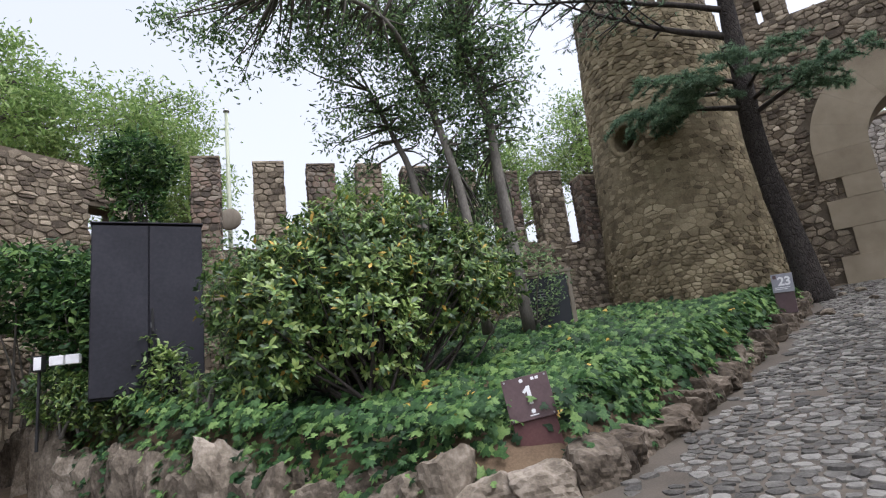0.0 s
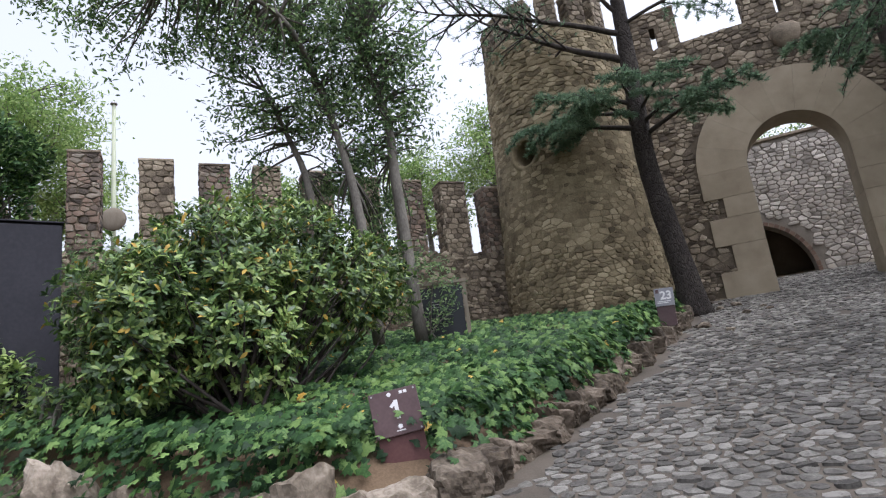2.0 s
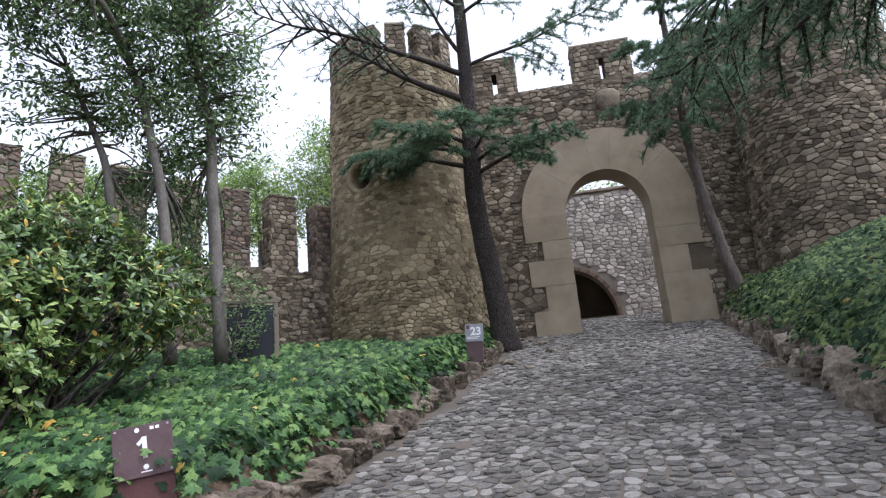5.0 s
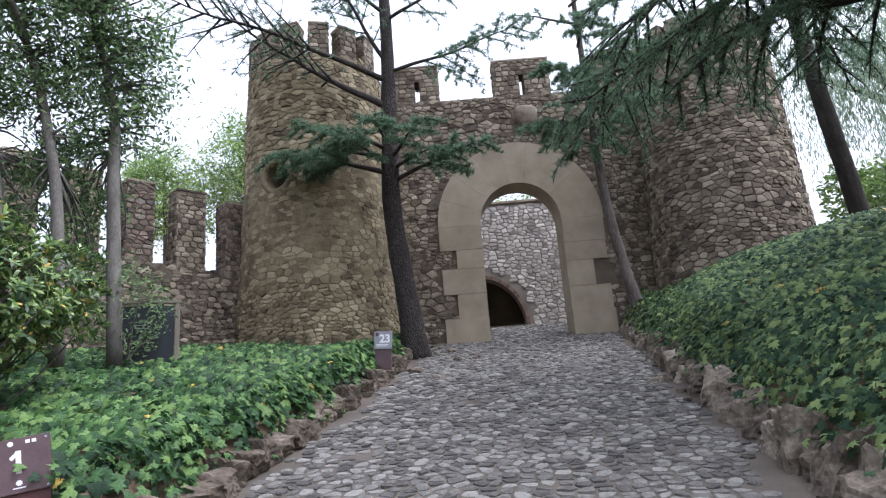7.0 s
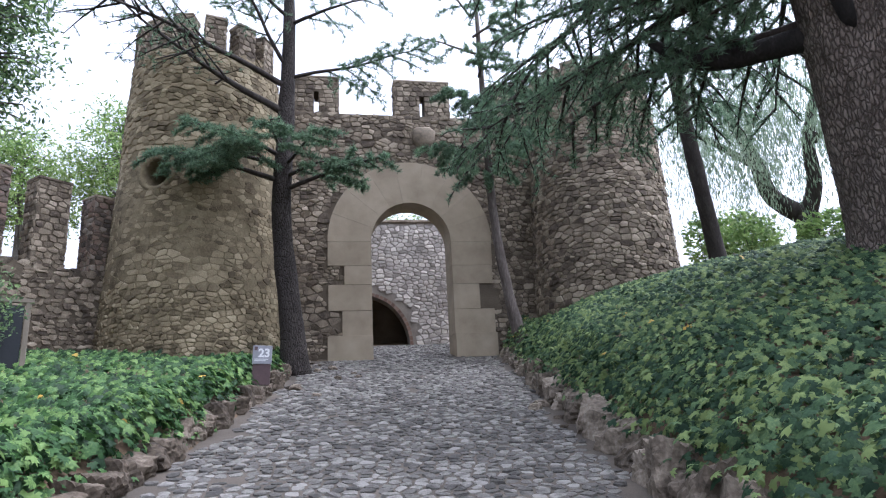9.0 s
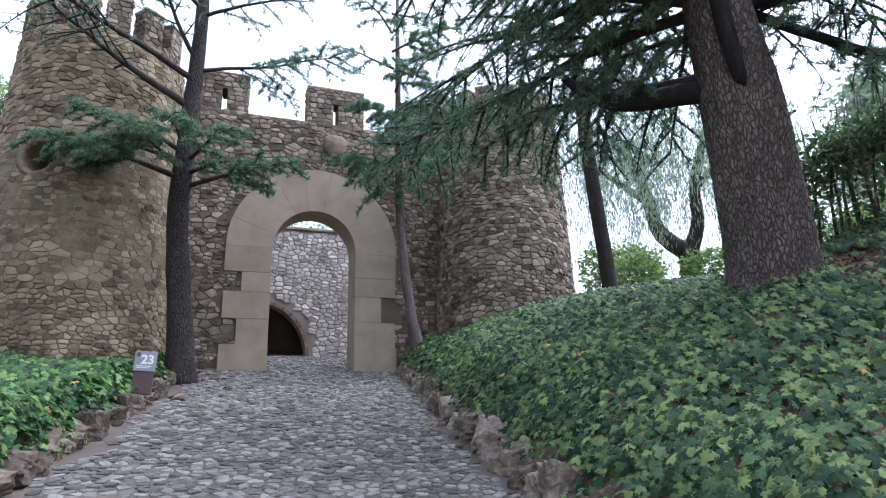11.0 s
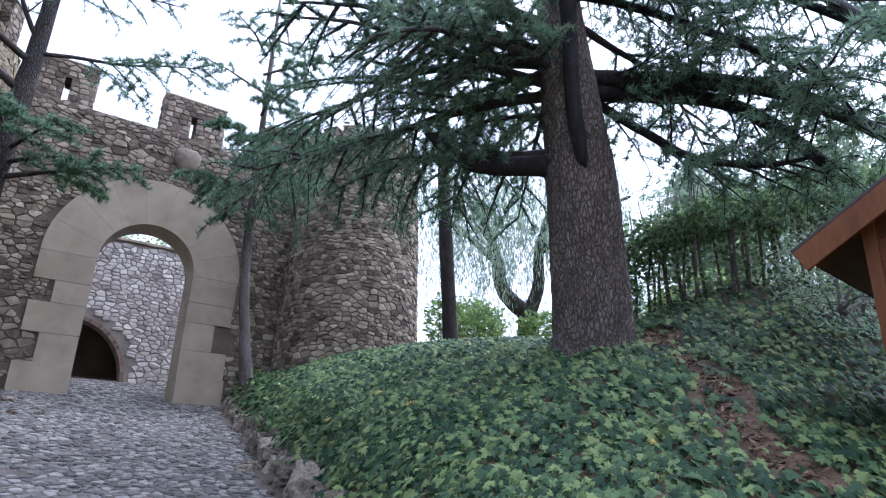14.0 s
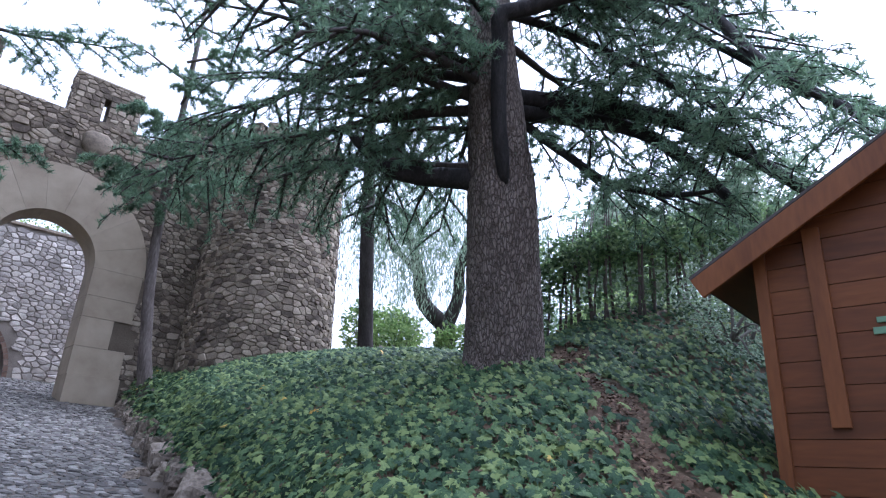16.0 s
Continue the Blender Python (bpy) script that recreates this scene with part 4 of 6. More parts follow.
# ---- ivy ----
def ivy_bed(name, label, mat, inside, box_, n, seed, size=(0.07, 0.13), yellow=0.012, fringe=(), hang=900):
    rng = np.random.default_rng(seed)
    cents, norms = [], []
    x0, x1, y0, y1 = box_
    while len(cents) < n:
        x, y = rng.uniform(x0, x1), rng.uniform(y0, y1)
        if not inside(x, y, rng):
            continue
        e = 0.15
        gx = (land(x + e, y) - land(x - e, y)) / (2 * e)
        gy = (land(x, y + e) - land(x, y - e)) / (2 * e)
        gx, gy = max(-1.5, min(1.5, gx)), max(-1.5, min(1.5, gy))
        heap = 0.10 + 0.09 * noise.noise((x * 1.7, y * 1.7, 1.5))
        cents.append((x, y, land(x, y) + rng.uniform(0.0, 1.0) * heap + 0.02))
        norms.append((-gx * 0.9 + rng.normal(0, 0.36), -gy * 0.7 - 0.6 + rng.normal(0, 0.36), 0.75))
    for (xa, ya), (xb, yb), ox, oy in fringe:
        ln = math.hypot(xb - xa, yb - ya)
        for _ in range(int(ln * hang / 10)):
            t, d = rng.random(), rng.uniform(-0.2, 0.45)
            x, y = xa + (xb - xa) * t + ox * d, ya + (yb - ya) * t + oy * d
            if math.hypot(x + 4.78, y + 12.82) < 0.36 or noise.noise((x * 1.6, y * 1.6, 5.0)) < -0.25 and d < 0.1:
                continue
            zi = land(x + ox * 0.45, y + oy * 0.45)
            drop = max(0.0, 0.05 - d) * 1.6
            cents.append((x, y, zi + 0.06 + rng.uniform(-0.02, 0.13) - drop))
            norms.append((-ox * 0.8 + rng.normal(0, 0.4), -oy * 0.8 + rng.normal(0, 0.4), 0.9))
    cents, norms = np.array(cents), np.array(norms)
    sizes = rng.uniform(size[0], size[1], len(cents))
    yel = rng.random(len(cents)) < yellow
    thing = tagged(new(name), label, "ivy", kind="stuff")
    a = leaves("ivy_leaves", cents[~yel], norms[~yel], sizes[~yel], mat, IVY_V, IVY_F, thing, rng)
    b = leaves("yellow_leaves", cents[yel], norms[yel], sizes[yel], M_YELLOW, IVY_V, IVY_F, thing, rng)
    for ob in (a, b):
        ob["kind"] = "stuff"
    return thing


def in_left(x, y, rng):
    if y < front_edge(x) + 0.05 or x > left_edge(y) - 0.03 or wall_side(x, y) > -0.65:
        return False
    if (x + 5.4) ** 2 + (y + 0.7) ** 2 < 2.1 ** 2:
        return False
    if math.hypot(x + 4.8, y + 12.78) < 0.33:
        return False
    if -10.9 < x < -9.0 and -13.0 < y < -11.7:
        return rng.random() < 0.25
    far = 0.55 if y > -7 else 1.0
    return rng.random() < far


def in_right(x, y, rng):
    if x < right_edge(y) + 0.06 or (x - 5.3) ** 2 + (y + 0.7) ** 2 < 1.95 ** 2 or y > 0.2:
        return False
    if x > 2.7 and y < -14.5:
        return False
    bare = noise.noise((x * 0.8, y * 0.8, 9.0))
    if abs((x - 5.45) * 0.713 - (y + 10.8) * 0.7 + 0.12 * math.sin(x * 3)) < 0.24 and 1.9 < x < 5.6:
        return rng.random() < 0.08
    if bare > 0.42:
        return rng.random() < 0.4
    return rng.random() < (1.0 if x < 6.5 else 0.5)


ivy_bed("ivy_bed", "bright green ivy covering the planted bed", M_IVY, in_left, (-14.5, -2.9, -13.2, 0.2), 20000, 41, (0.06, 0.12), 0.005,
        fringe=[((left_edge(y) - 0.1, y), (left_edge(y - 1.0) - 0.1, y - 1.0), -1, 0) for y in np.arange(-0.8, -11.4, -1.0)]
        + [((-4.55, -12.45), (-5.3, -13.0), -0.6, 0.8), ((-5.3, -13.05), (-8.5, -13.15), 0, 1), ((-8.5, -13.15), (-11.5, -12.55), 0.2, 0.95)], hang=2400)
ivy_bed("ivy_slope", "dense dark green ivy covering the bank", M_IVY2, in_right, (0.2, 10.5, -15.5, 0.2), 37000, 42, (0.055, 0.108), 0.002,
        fringe=[((right_edge(y) + 0.1, y), (right_edge(y - 1.0) + 0.1, y - 1.0), 1, 0) for y in np.arange(0.0, -13.4, -1.0)], hang=1500)


def track_litter():
    """Dry needles, bark and dead leaves along the bare track up the bank."""
    rng = np.random.default_rng(44)
    cents, norms = [], []
    while len(cents) < 2600:
        x = rng.uniform(1.9, 5.8)
        y = -10.8 + (x - 5.45) * 1.018 + rng.normal(0, 0.16) + 0.17 * math.sin(x * 3)
        cents.append((x, y, land(x, y) + rng.uniform(-0.01, 0.02)))
        norms.append((rng.normal(-0.2, 0.35), rng.normal(-0.2, 0.35), 1.0))
    thing = tagged(new("leaf_litter"), "dry brown leaves and needles on the bare track", "leaf litter", kind="stuff")
    leaves("dead_leaves", np.array(cents), np.array(norms), rng.uniform(0.03, 0.08, len(cents)), M_DEAD, LONG_V, LONG_F, thing, rng)["kind"] = "stuff"


track_litter()


# ---- trees ----
def needle_tuft(n, seed):
    rng = random.Random(seed)
    tv, tf = [], []
    for k in range(n):
        a, e = rng.uniform(0, 6.283), rng.uniform(-0.15, 1.1)
        d = Vector((math.cos(a) * math.cos(e), math.sin(a) * math.cos(e), math.sin(e)))
        s = d.orthogonal().normalized() * 0.05
        ln = rng.uniform(0.7, 1.1)
        b = len(tv)
        tv += [tuple(s), tuple(-s), tuple(d * ln)]
        tf.append((b, b + 1, b + 2))
    return tv, tf


TUFT_V, TUFT_F = needle_tuft(14, 5)


def spray(tubes, tufts, start, direction, length, r, rng, droop=0.25, dense=1.0, depth=0, bare=0.15):
    """A cedar bough: a limb with side twigs in a flat, drooping fan; needle tufts gather along the twigs."""
    d = Vector(direction).normalized()
    n = max(4, int(length * 3))
    pts, p = [], Vector(start)
    for i in range(n + 1):
        pts.append(p.copy())
        t = i / n
        d = (d + Vector((rng.uniform(-.12, .12), rng.uniform(-.12, .12), rng.uniform(-.08, .08) - droop * 0.18 * t))).normalized()
        p = p + d * (length / n)
    tubes.add(pts, [max(0.006, r * (1 - 0.85 * i / n)) for i in range(n + 1)], (6 if r > 0.05 else 4) if depth < 2 else 3)
    if depth < 2:
        steps = int(length * (4.6 if depth == 0 else 5.5) * (0.7 + 0.3 * dense))
        for k in range(steps):
            t = bare + (1 - bare) * (k + rng.random()) / max(1, steps)
            i = min(int(t * n), n - 1)
            q = pts[i].lerp(pts[i + 1], t * n - i)
            ax = (pts[i + 1] - pts[i]).normalized()
            sd = ax.cross(Vector((0, 0, 1)))
            if sd.length < 0.1:
                sd = Vector((1, 0, 0))
            sd = sd.normalized() * (1 if k % 2 else -1)
            nd = (ax * rng.uniform(0.35, 0.9) + sd * rng.uniform(0.6, 1.0) + Vector((0, 0, rng.uniform(-0.3, 0.12) - 0.55 * max(0.0, droop) * rng.random()))).normalized()
            ln = length * (0.5 if depth == 0 else 0.36) * (1.05 - 0.65 * t) * rng.uniform(0.6, 1.2)
            if ln > 0.12:
                spray(tubes, tufts, q, nd, ln, max(0.006, r * 0.35), rng, droop * 1.7, dense, depth + 1, 0.05)
    if depth >= 1:
        m = max(2, int(length * 34 * dense))
        for k in range(m):
            t = (k + rng.random()) / m
            i = min(int(t * n), n - 1)
            q = pts[i].lerp(pts[i + 1], t * n - i)
            tufts.append((q.x + rng.uniform(-.03, .03), q.y + rng.uniform(-.03, .03), q.z + rng.uniform(-.03, .02)))


def cedar(name, label, trunk, radii, boughs, seed, seg=16, tuft=0.125, rough=0.06, bark=None, stubs=(), furrow=0.0, rings=26, bark_trunk=None, sweeps=()):
    """trunk: points; boughs: (start, direction, length, radius, droop, density)."""
    rng = random.Random(seed)
    root = empty(name, pose(*trunk[0]), label, "tree")
    inv = Matrix.Translation(-Vector(trunk[0]))
    tr = Tubes()
    line = bend(trunk, rings)
    rad = [float(np.interp(i / rings, np.linspace(0, 1, len(radii)), radii)) for i in range(rings + 1)]
    tr.add(line, rad, seg, rough, rng, furrow)
    tr.v = [inv @ v for v in tr.v]
    tr.make("trunk", bark_trunk or bark or M_BARK, root)
    # stubs and sweeps default to M_BARK_B, bark with shade in its colour
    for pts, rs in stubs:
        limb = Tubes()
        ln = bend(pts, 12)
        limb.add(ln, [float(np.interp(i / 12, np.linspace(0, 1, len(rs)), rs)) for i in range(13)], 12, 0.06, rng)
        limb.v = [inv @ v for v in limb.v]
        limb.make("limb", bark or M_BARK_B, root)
    tufts = []
    for b in boughs:
        limb = Tubes()
        spray(limb, tufts, b[0], b[1], b[2], b[3], rng, b[4], b[5], 0, b[6] if len(b) > 6 else 0.15)
        limb.v = [inv @ v for v in limb.v]
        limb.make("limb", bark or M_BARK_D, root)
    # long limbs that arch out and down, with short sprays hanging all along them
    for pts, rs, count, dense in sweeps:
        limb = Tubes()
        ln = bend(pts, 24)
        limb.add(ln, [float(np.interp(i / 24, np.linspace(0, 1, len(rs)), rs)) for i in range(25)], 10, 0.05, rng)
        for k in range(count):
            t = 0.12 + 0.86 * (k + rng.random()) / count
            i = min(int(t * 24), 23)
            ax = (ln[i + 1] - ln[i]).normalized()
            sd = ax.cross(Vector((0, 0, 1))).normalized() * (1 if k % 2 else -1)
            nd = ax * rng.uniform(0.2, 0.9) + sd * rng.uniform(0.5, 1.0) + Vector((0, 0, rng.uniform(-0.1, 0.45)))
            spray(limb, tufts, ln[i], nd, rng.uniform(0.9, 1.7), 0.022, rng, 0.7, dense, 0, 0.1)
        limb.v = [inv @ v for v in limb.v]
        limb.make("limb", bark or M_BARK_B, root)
    if tufts:
        g = np.random.default_rng(seed)
        c = np.array(tufts) - np.array(trunk[0])
        nr = np.stack([g.normal(0, 0.6, len(c)), g.normal(0, 0.6, len(c)), g.normal(0.3, 0.5, len(c))], 1)
        ob = leaves("needles", c, nr, g.uniform(tuft * 0.7, tuft * 1.3, len(c)), M_NEEDLE, TUFT_V, TUFT_F, root, g)
        ob["kind"] = "stuff"
    return root


# slender cedar beside the gateway
cedar("cedar_tree", "slender dark-barked cedar leaning before the gate wall",
      [(-2.95, -2.6, -0.55), (-3.05, -2.6, 0.6), (-3.3, -2.6, 3.0), (-3.25, -2.6, 5.2), (-3.2, -2.6, 8.0), (-3.3, -2.6, 11.5)],
      [0.36, 0.25, 0.22, 0.2, 0.15, 0.05],
      [((-3.3, -2.6, 3.9), (-1.0, -0.35, 0.22), 2.8, 0.07, 0.5, 1.3, 0.3),
       ((-3.3, -2.6, 4.1), (-0.7, -0.9, 0.3), 2.0, 0.05, 0.5, 1.3, 0.3),
       ((-3.25, -2.6, 3.7), (1.0, -0.3, 0.28), 2.5, 0.06, 0.35, 1.3, 0.3),
       ((-3.25, -2.6, 4.3), (0.55, -0.9, 0.3), 1.9, 0.05, 0.5, 1.3, 0.3),
       ((-3.3, -2.6, 4.6), (-0.3, -1.0, 0.2), 1.8, 0.05, 0.5, 1.3, 0.3),
       ((-3.3, -2.6, 4.3), (-1.0, 0.1, 0.3), 2.4, 0.06, 0.5, 1.2, 0.3),
       ((-3.3, -2.6, 4.5), (-0.9, -0.6, 0.3), 2.4, 0.06, 0.6, 1.2, 0.25),
       ((-3.25, -2.6, 4.0), (0.9, -0.6, 0.2), 1.3, 0.06, 0.5, 1.2, 0.25),
       ((-3.2, -2.6, 6.55), (1.0, -0.35, 0.12), 3.4, 0.05, 0.35, 0.6, 0.25),
       ((-3.2, -2.6, 8.0), (0.9, -0.6, 0.15), 2.8, 0.05, 0.4, 0.4),
       ((-3.2, -2.6, 8.2), (-0.9, -0.7, 0.3), 3.0, 0.05, 0.2, 0.2),
       ((-3.25, -2.6, 9.3), (-0.9, 0.5, 0.3), 2.6, 0.05, 0.2, 0.8),
       ((-3.25, -2.6, 9.6), (0.4, -0.9, 0.3), 2.6, 0.05, 0.2, 0.8),
       ((-3.25, -2.6, 10.2), (0.7, 0.6, 0.4), 2.2, 0.04, 0.2, 0.9),
       ((-3.25, -2.6, 5.6), (-1.0, -0.25, 0.62), 4.6, 0.09, -0.3, 0.07, 0.3),
       ((-3.2, -2.6, 6.3), (-1.0, -0.45, 0.32), 5.2, 0.08, 0.0, 0.08, 0.35),
       ((-3.2, -2.6, 6.8), (-0.6, -0.4, 0.9), 3.0, 0.06, 0.0, 0.12)], 71, bark=M_BARK_D, bark_trunk=M_BARK_Q)

# slender cedar on the other side, its needles hanging over the arch
cedar("cedar_tree", "slender cedar with hanging needles beside the gateway",
      [(2.35, -2.0, 0.0), (2.1, -2.0, 1.2), (1.85, -2.0, 3.2), (1.78, -2.0, 6.0), (1.75, -2.0, 11.0)], [0.2, 0.13, 0.11, 0.09, 0.03],
      [((1.85, -2.1, 4.4), (-0.9, -0.6, 0.1), 1.5, 0.04, 1.6, 2.0, 0.1), ((1.85, -2.1, 4.6), (0.3, -1.0, 0.1), 1.6, 0.04, 1.6, 2.0, 0.1), ((1.85, -2.0, 5.0), (-1.0, -0.4, 0.15), 2.0, 0.05, 1.2, 2.0, 0.1),
       ((1.8, -2.0, 5.6), (-0.3, -1.0, 0.1), 2.0, 0.05, 1.3, 2.0),
       ((1.8, -2.0, 5.4), (0.8, -0.7, 0.1), 1.9, 0.05, 1.2, 2.0),
       ((1.75, -2.0, 6.2), (-0.8, -0.7, 0.15), 1.9, 0.05, 1.0, 2.0),
       ((1.7, -2.0, 6.8), (0.9, -0.5, 0.15), 2.2, 0.05, 0.8, 1.6),
       ((1.7, -2.0, 7.2), (-0.2, -1.0, 0.15), 1.9, 0.05, 0.8, 1.6),
       ((1.65, -2.0, 7.9), (-1.0, -0.2, 0.1), 1.8, 0.04, 0.6, 0.8),
       ((1.6, -2.0, 8.4), (0.7, -0.7, 0.2), 2.0, 0.04, 0.6, 1.6),
       ((1.6, -2.0, 9.0), (-0.6, -0.7, 0.2), 1.8, 0.04, 0.6, 0.9),
       ((1.6, -2.0, 9.6), (0.9, 0.3, 0.2), 1.6, 0.04, 0.6, 0.9)], 72, bark=M_BARK)

# the great cedar on the bank
cedar("great_cedar_tree", "huge old cedar with deeply furrowed bark on the bank",
      [(4.42, -10.5, -0.3), (4.35, -10.55, 0.4), (4.1, -10.75, 1.6), (3.85, -10.9, 2.8), (3.6, -11.0, 3.9), (3.4, -11.0, 6.0), (3.3, -11.0, 10.0)],
      [0.8, 0.57, 0.51, 0.48, 0.41, 0.3, 0.12],
      [((3.6, -11.0, 4.2), (-1.0, 0.12, 0.1), 3.4, 0.1, 0.5, 0.42, 0.15),
       ((3.6, -11.0, 4.5), (-1.0, 0.4, 0.25), 4.2, 0.1, 0.5, 0.42, 0.15),
       ((3.6, -11.0, 4.0), (-0.8, 0.7, 0.2), 4.4, 0.1, 0.6, 0.40, 0.2),
       ((3.6, -11.0, 3.9), (-0.65, 0.8, 0.18), 5.2, 0.1, 0.6, 0.35, 0.25),
       ((3.6, -11.0, 4.4), (-0.55, 0.85, 0.2), 6.4, 0.1, 0.7, 0.35, 0.35),
       ((3.75, -10.9, 3.0), (-0.6, 0.85, 0.15), 3.6, 0.1, 0.9, 0.55, 0.2),
       ((3.6, -11.0, 5.0), (-0.8, 0.5, 0.3), 4.2, 0.08, 0.4, 0.30),
       ((3.6, -11.0, 4.4), (0.1, 1.0, 0.2), 5.0, 0.12, 0.6, 0.34),
       ((3.6, -11.0, 4.8), (-0.25, 1.0, 0.25), 4.8, 0.1, 0.6, 0.35),
       ((3.4, -11.0, 4.6), (-0.95, 0.0, 0.1), 2.3, 0.06, 1.2, 1.0, 0.1), ((3.4, -11.0, 5.0), (-0.8, 0.45, 0.1), 2.6, 0.06, 1.2, 1.0, 0.1),
       ((3.5, -11.0, 4.2), (-0.75, 0.65, 0.05), 2.4, 0.06, 1.3, 0.9, 0.1), ((3.4, -11.1, 5.2), (-0.9, -0.3, 0.05), 2.2, 0.06, 1.2, 0.9, 0.1),
       ((3.4, -11.0, 5.6), (-0.7, 0.6, 0.1), 3.0, 0.06, 1.0, 0.8, 0.15), ((3.6, -10.9, 3.6), (-0.72, 0.7, -0.05), 1.9, 0.05, 1.4, 0.9, 0.2),
       ((3.6, -10.9, 4.6), (0.5, 0.75, 0.15), 4.0, 0.08, 0.8, 0.4, 0.2), ((3.5, -11.0, 5.2), (0.9, 0.1, 0.15), 4.4, 0.08, 0.8, 0.4, 0.3),
       ((3.4, -11.0, 6.6), (0.7, -0.7, 0.2), 4.6, 0.08, 0.7, 0.35, 0.2), ((3.5, -11.0, 6.2), (-0.9, -0.1, 0.3), 3.2, 0.08, 0.5, 0.3),
       ((3.4, -11.0, 7.0), (0.2, -1.0, 0.15), 4.6, 0.08, 0.6, 0.5, 0.2),
       ((3.4, -11.1, 5.9), (0.8, -0.45, 0.05), 4.2, 0.06, 0.7, 0.6, 0.2), ((3.4, -11.1, 5.4), (0.55, -0.8, 0.05), 4.0, 0.06, 0.7, 0.6, 0.25),
       ((3.4, -11.0, 6.4), (-0.3, 0.9, 0.1), 3.4, 0.06, 1.0, 0.7, 0.2)], 73, seg=96, rough=0.006, furrow=0.04, rings=120, bark_trunk=M_BARK_P,
      stubs=[([(3.62, -11.2, 2.6), (3.46, -11.28, 2.9), (3.28, -11.36, 3.6), (3.14, -11.49, 4.7), (3.1, -11.55, 5.0), (3.38, -11.75, 5.16), (3.76, -12.07, 5.4), (4.3, -12.6, 5.7)], [0.05, 0.1, 0.115, 0.11, 0.14, 0.12, 0.11, 0.09]),
             ([(3.75, -10.8, 2.85), (3.3, -10.35, 2.9), (2.75, -10.0, 2.88), (2.45, -9.7, 3.1), (2.2, -9.4, 3.5)], [0.2, 0.15, 0.13, 0.1, 0.06])],
      sweeps=[([(3.7, -11.0, 4.2), (4.4, -11.2, 4.36), (5.05, -11.81, 4.29), (5.33, -12.91, 3.69), (5.41, -13.6, 3.04), (5.41, -14.3, 2.2)], [0.16, 0.14, 0.13, 0.12, 0.1, 0.06], 30, 0.42),
              ([(3.8, -11.0, 4.0), (4.91, -11.27, 4.26), (5.39, -12.17, 3.89), (5.7, -12.76, 3.31), (5.93, -13.3, 2.5)], [0.13, 0.12, 0.11, 0.1, 0.07], 26, 0.42),
              ([(3.8, -10.95, 4.1), (4.43, -10.98, 3.95), (4.63, -11.56, 3.32), (4.86, -12.07, 2.82), (5.08, -12.86, 2.47), (5.2, -13.4, 2.4)], [0.08, 0.075, 0.065, 0.055, 0.045, 0.02], 20, 0.5),
              ([(3.5, -11.1, 5.6), (4.77, -11.41, 5.75), (5.0, -12.71, 4.43), (4.95, -13.82, 3.17)], [0.08, 0.07, 0.055, 0.03], 30, 0.42),
              ([(3.5, -11.1, 6.0), (5.21, -13.14, 5.63), (4.61, -14.34, 3.54), (4.32, -15.25, 2.25)], [0.1, 0.09, 0.07, 0.04], 36, 0.42),
              ([(3.5, -11.1, 6.3), (5.0, -11.8, 6.4), (6.2, -13.0, 5.6), (6.8, -14.2, 4.2)], [0.1, 0.09, 0.07, 0.04], 34, 0.42)])


def leafy(name, label, stems, crown, n, size, mat, seed, bark, tv=OVAL_V, tf=OVAL_F, twig=0.5, clumps=60):
    """stems: (points, radii); crown: (centre, radii) ellipsoids in which clumps of leaves gather on twigs."""
    rng = np.random.default_rng(seed)
    rr = random.Random(seed)
    base = stems[0][0][0]
    root = empty(name, pose(*base), label, "tree")
    off = Vector(base)
    tb = Tubes()
    ends = []
    for pts, rad in stems:
        line = bend(pts, 12)
        tb.add(line, [float(np.interp(i / 12, np.linspace(0, 1, len(rad)), rad)) for i in range(13)], 9)
        ends += line[5:]
    tb.v = [v - off for v in tb.v]
    tb.make("trunk", bark, root)
    lim = Tubes()
    cents, norms = [], []
    total = sum(r[0] * r[1] * r[2] for _, r in crown)
    for c, r in crown:
        kk = max(4, int(clumps * r[0] * r[1] * r[2] / total))
        per = int(n * r[0] * r[1] * r[2] / total / kk)
        for _ in range(kk):
            while True:
                q = rng.uniform(-1, 1, 3)
                if 0.25 < np.linalg.norm(q) < 1:
                    break
            p = Vector(c) + Vector((q[0] * r[0], q[1] * r[1], q[2] * r[2]))
            s = min(ends, key=lambda e: (e - p).length)
            mid = s.lerp(p, 0.55) + Vector((rr.uniform(-.2, .2), rr.uniform(-.2, .2), rr.uniform(-.1, .25)))
            lim.add(bend([s, mid, p], 5), [0.03, 0.022, 0.016, 0.012, 0.009, 0.006], 4)
            spread = twig * rr.uniform(0.6, 1.3)
            cc = rng.normal(0, 1, (per, 3)) * np.array([spread, spread, spread * 0.6]) * 0.55 + np.array(p)
            cents.append(cc)
            norms.append(np.stack([rng.normal(0, 0.7, per), rng.normal(0, 0.7, per), rng.normal(0.6, 0.5, per)], 1))
    lim.v = [v - off for v in lim.v]
    lim.make("branchwork", bark, root)["kind"] = "stuff"
    cents, norms = np.concatenate(cents) - np.array(base), np.concatenate(norms)
    ob = leaves("crown", cents, norms, rng.uniform(size * 0.7, size * 1.3, len(cents)), mat, tv, tf, root, rng)
    ob["kind"] = "stuff"
    return root


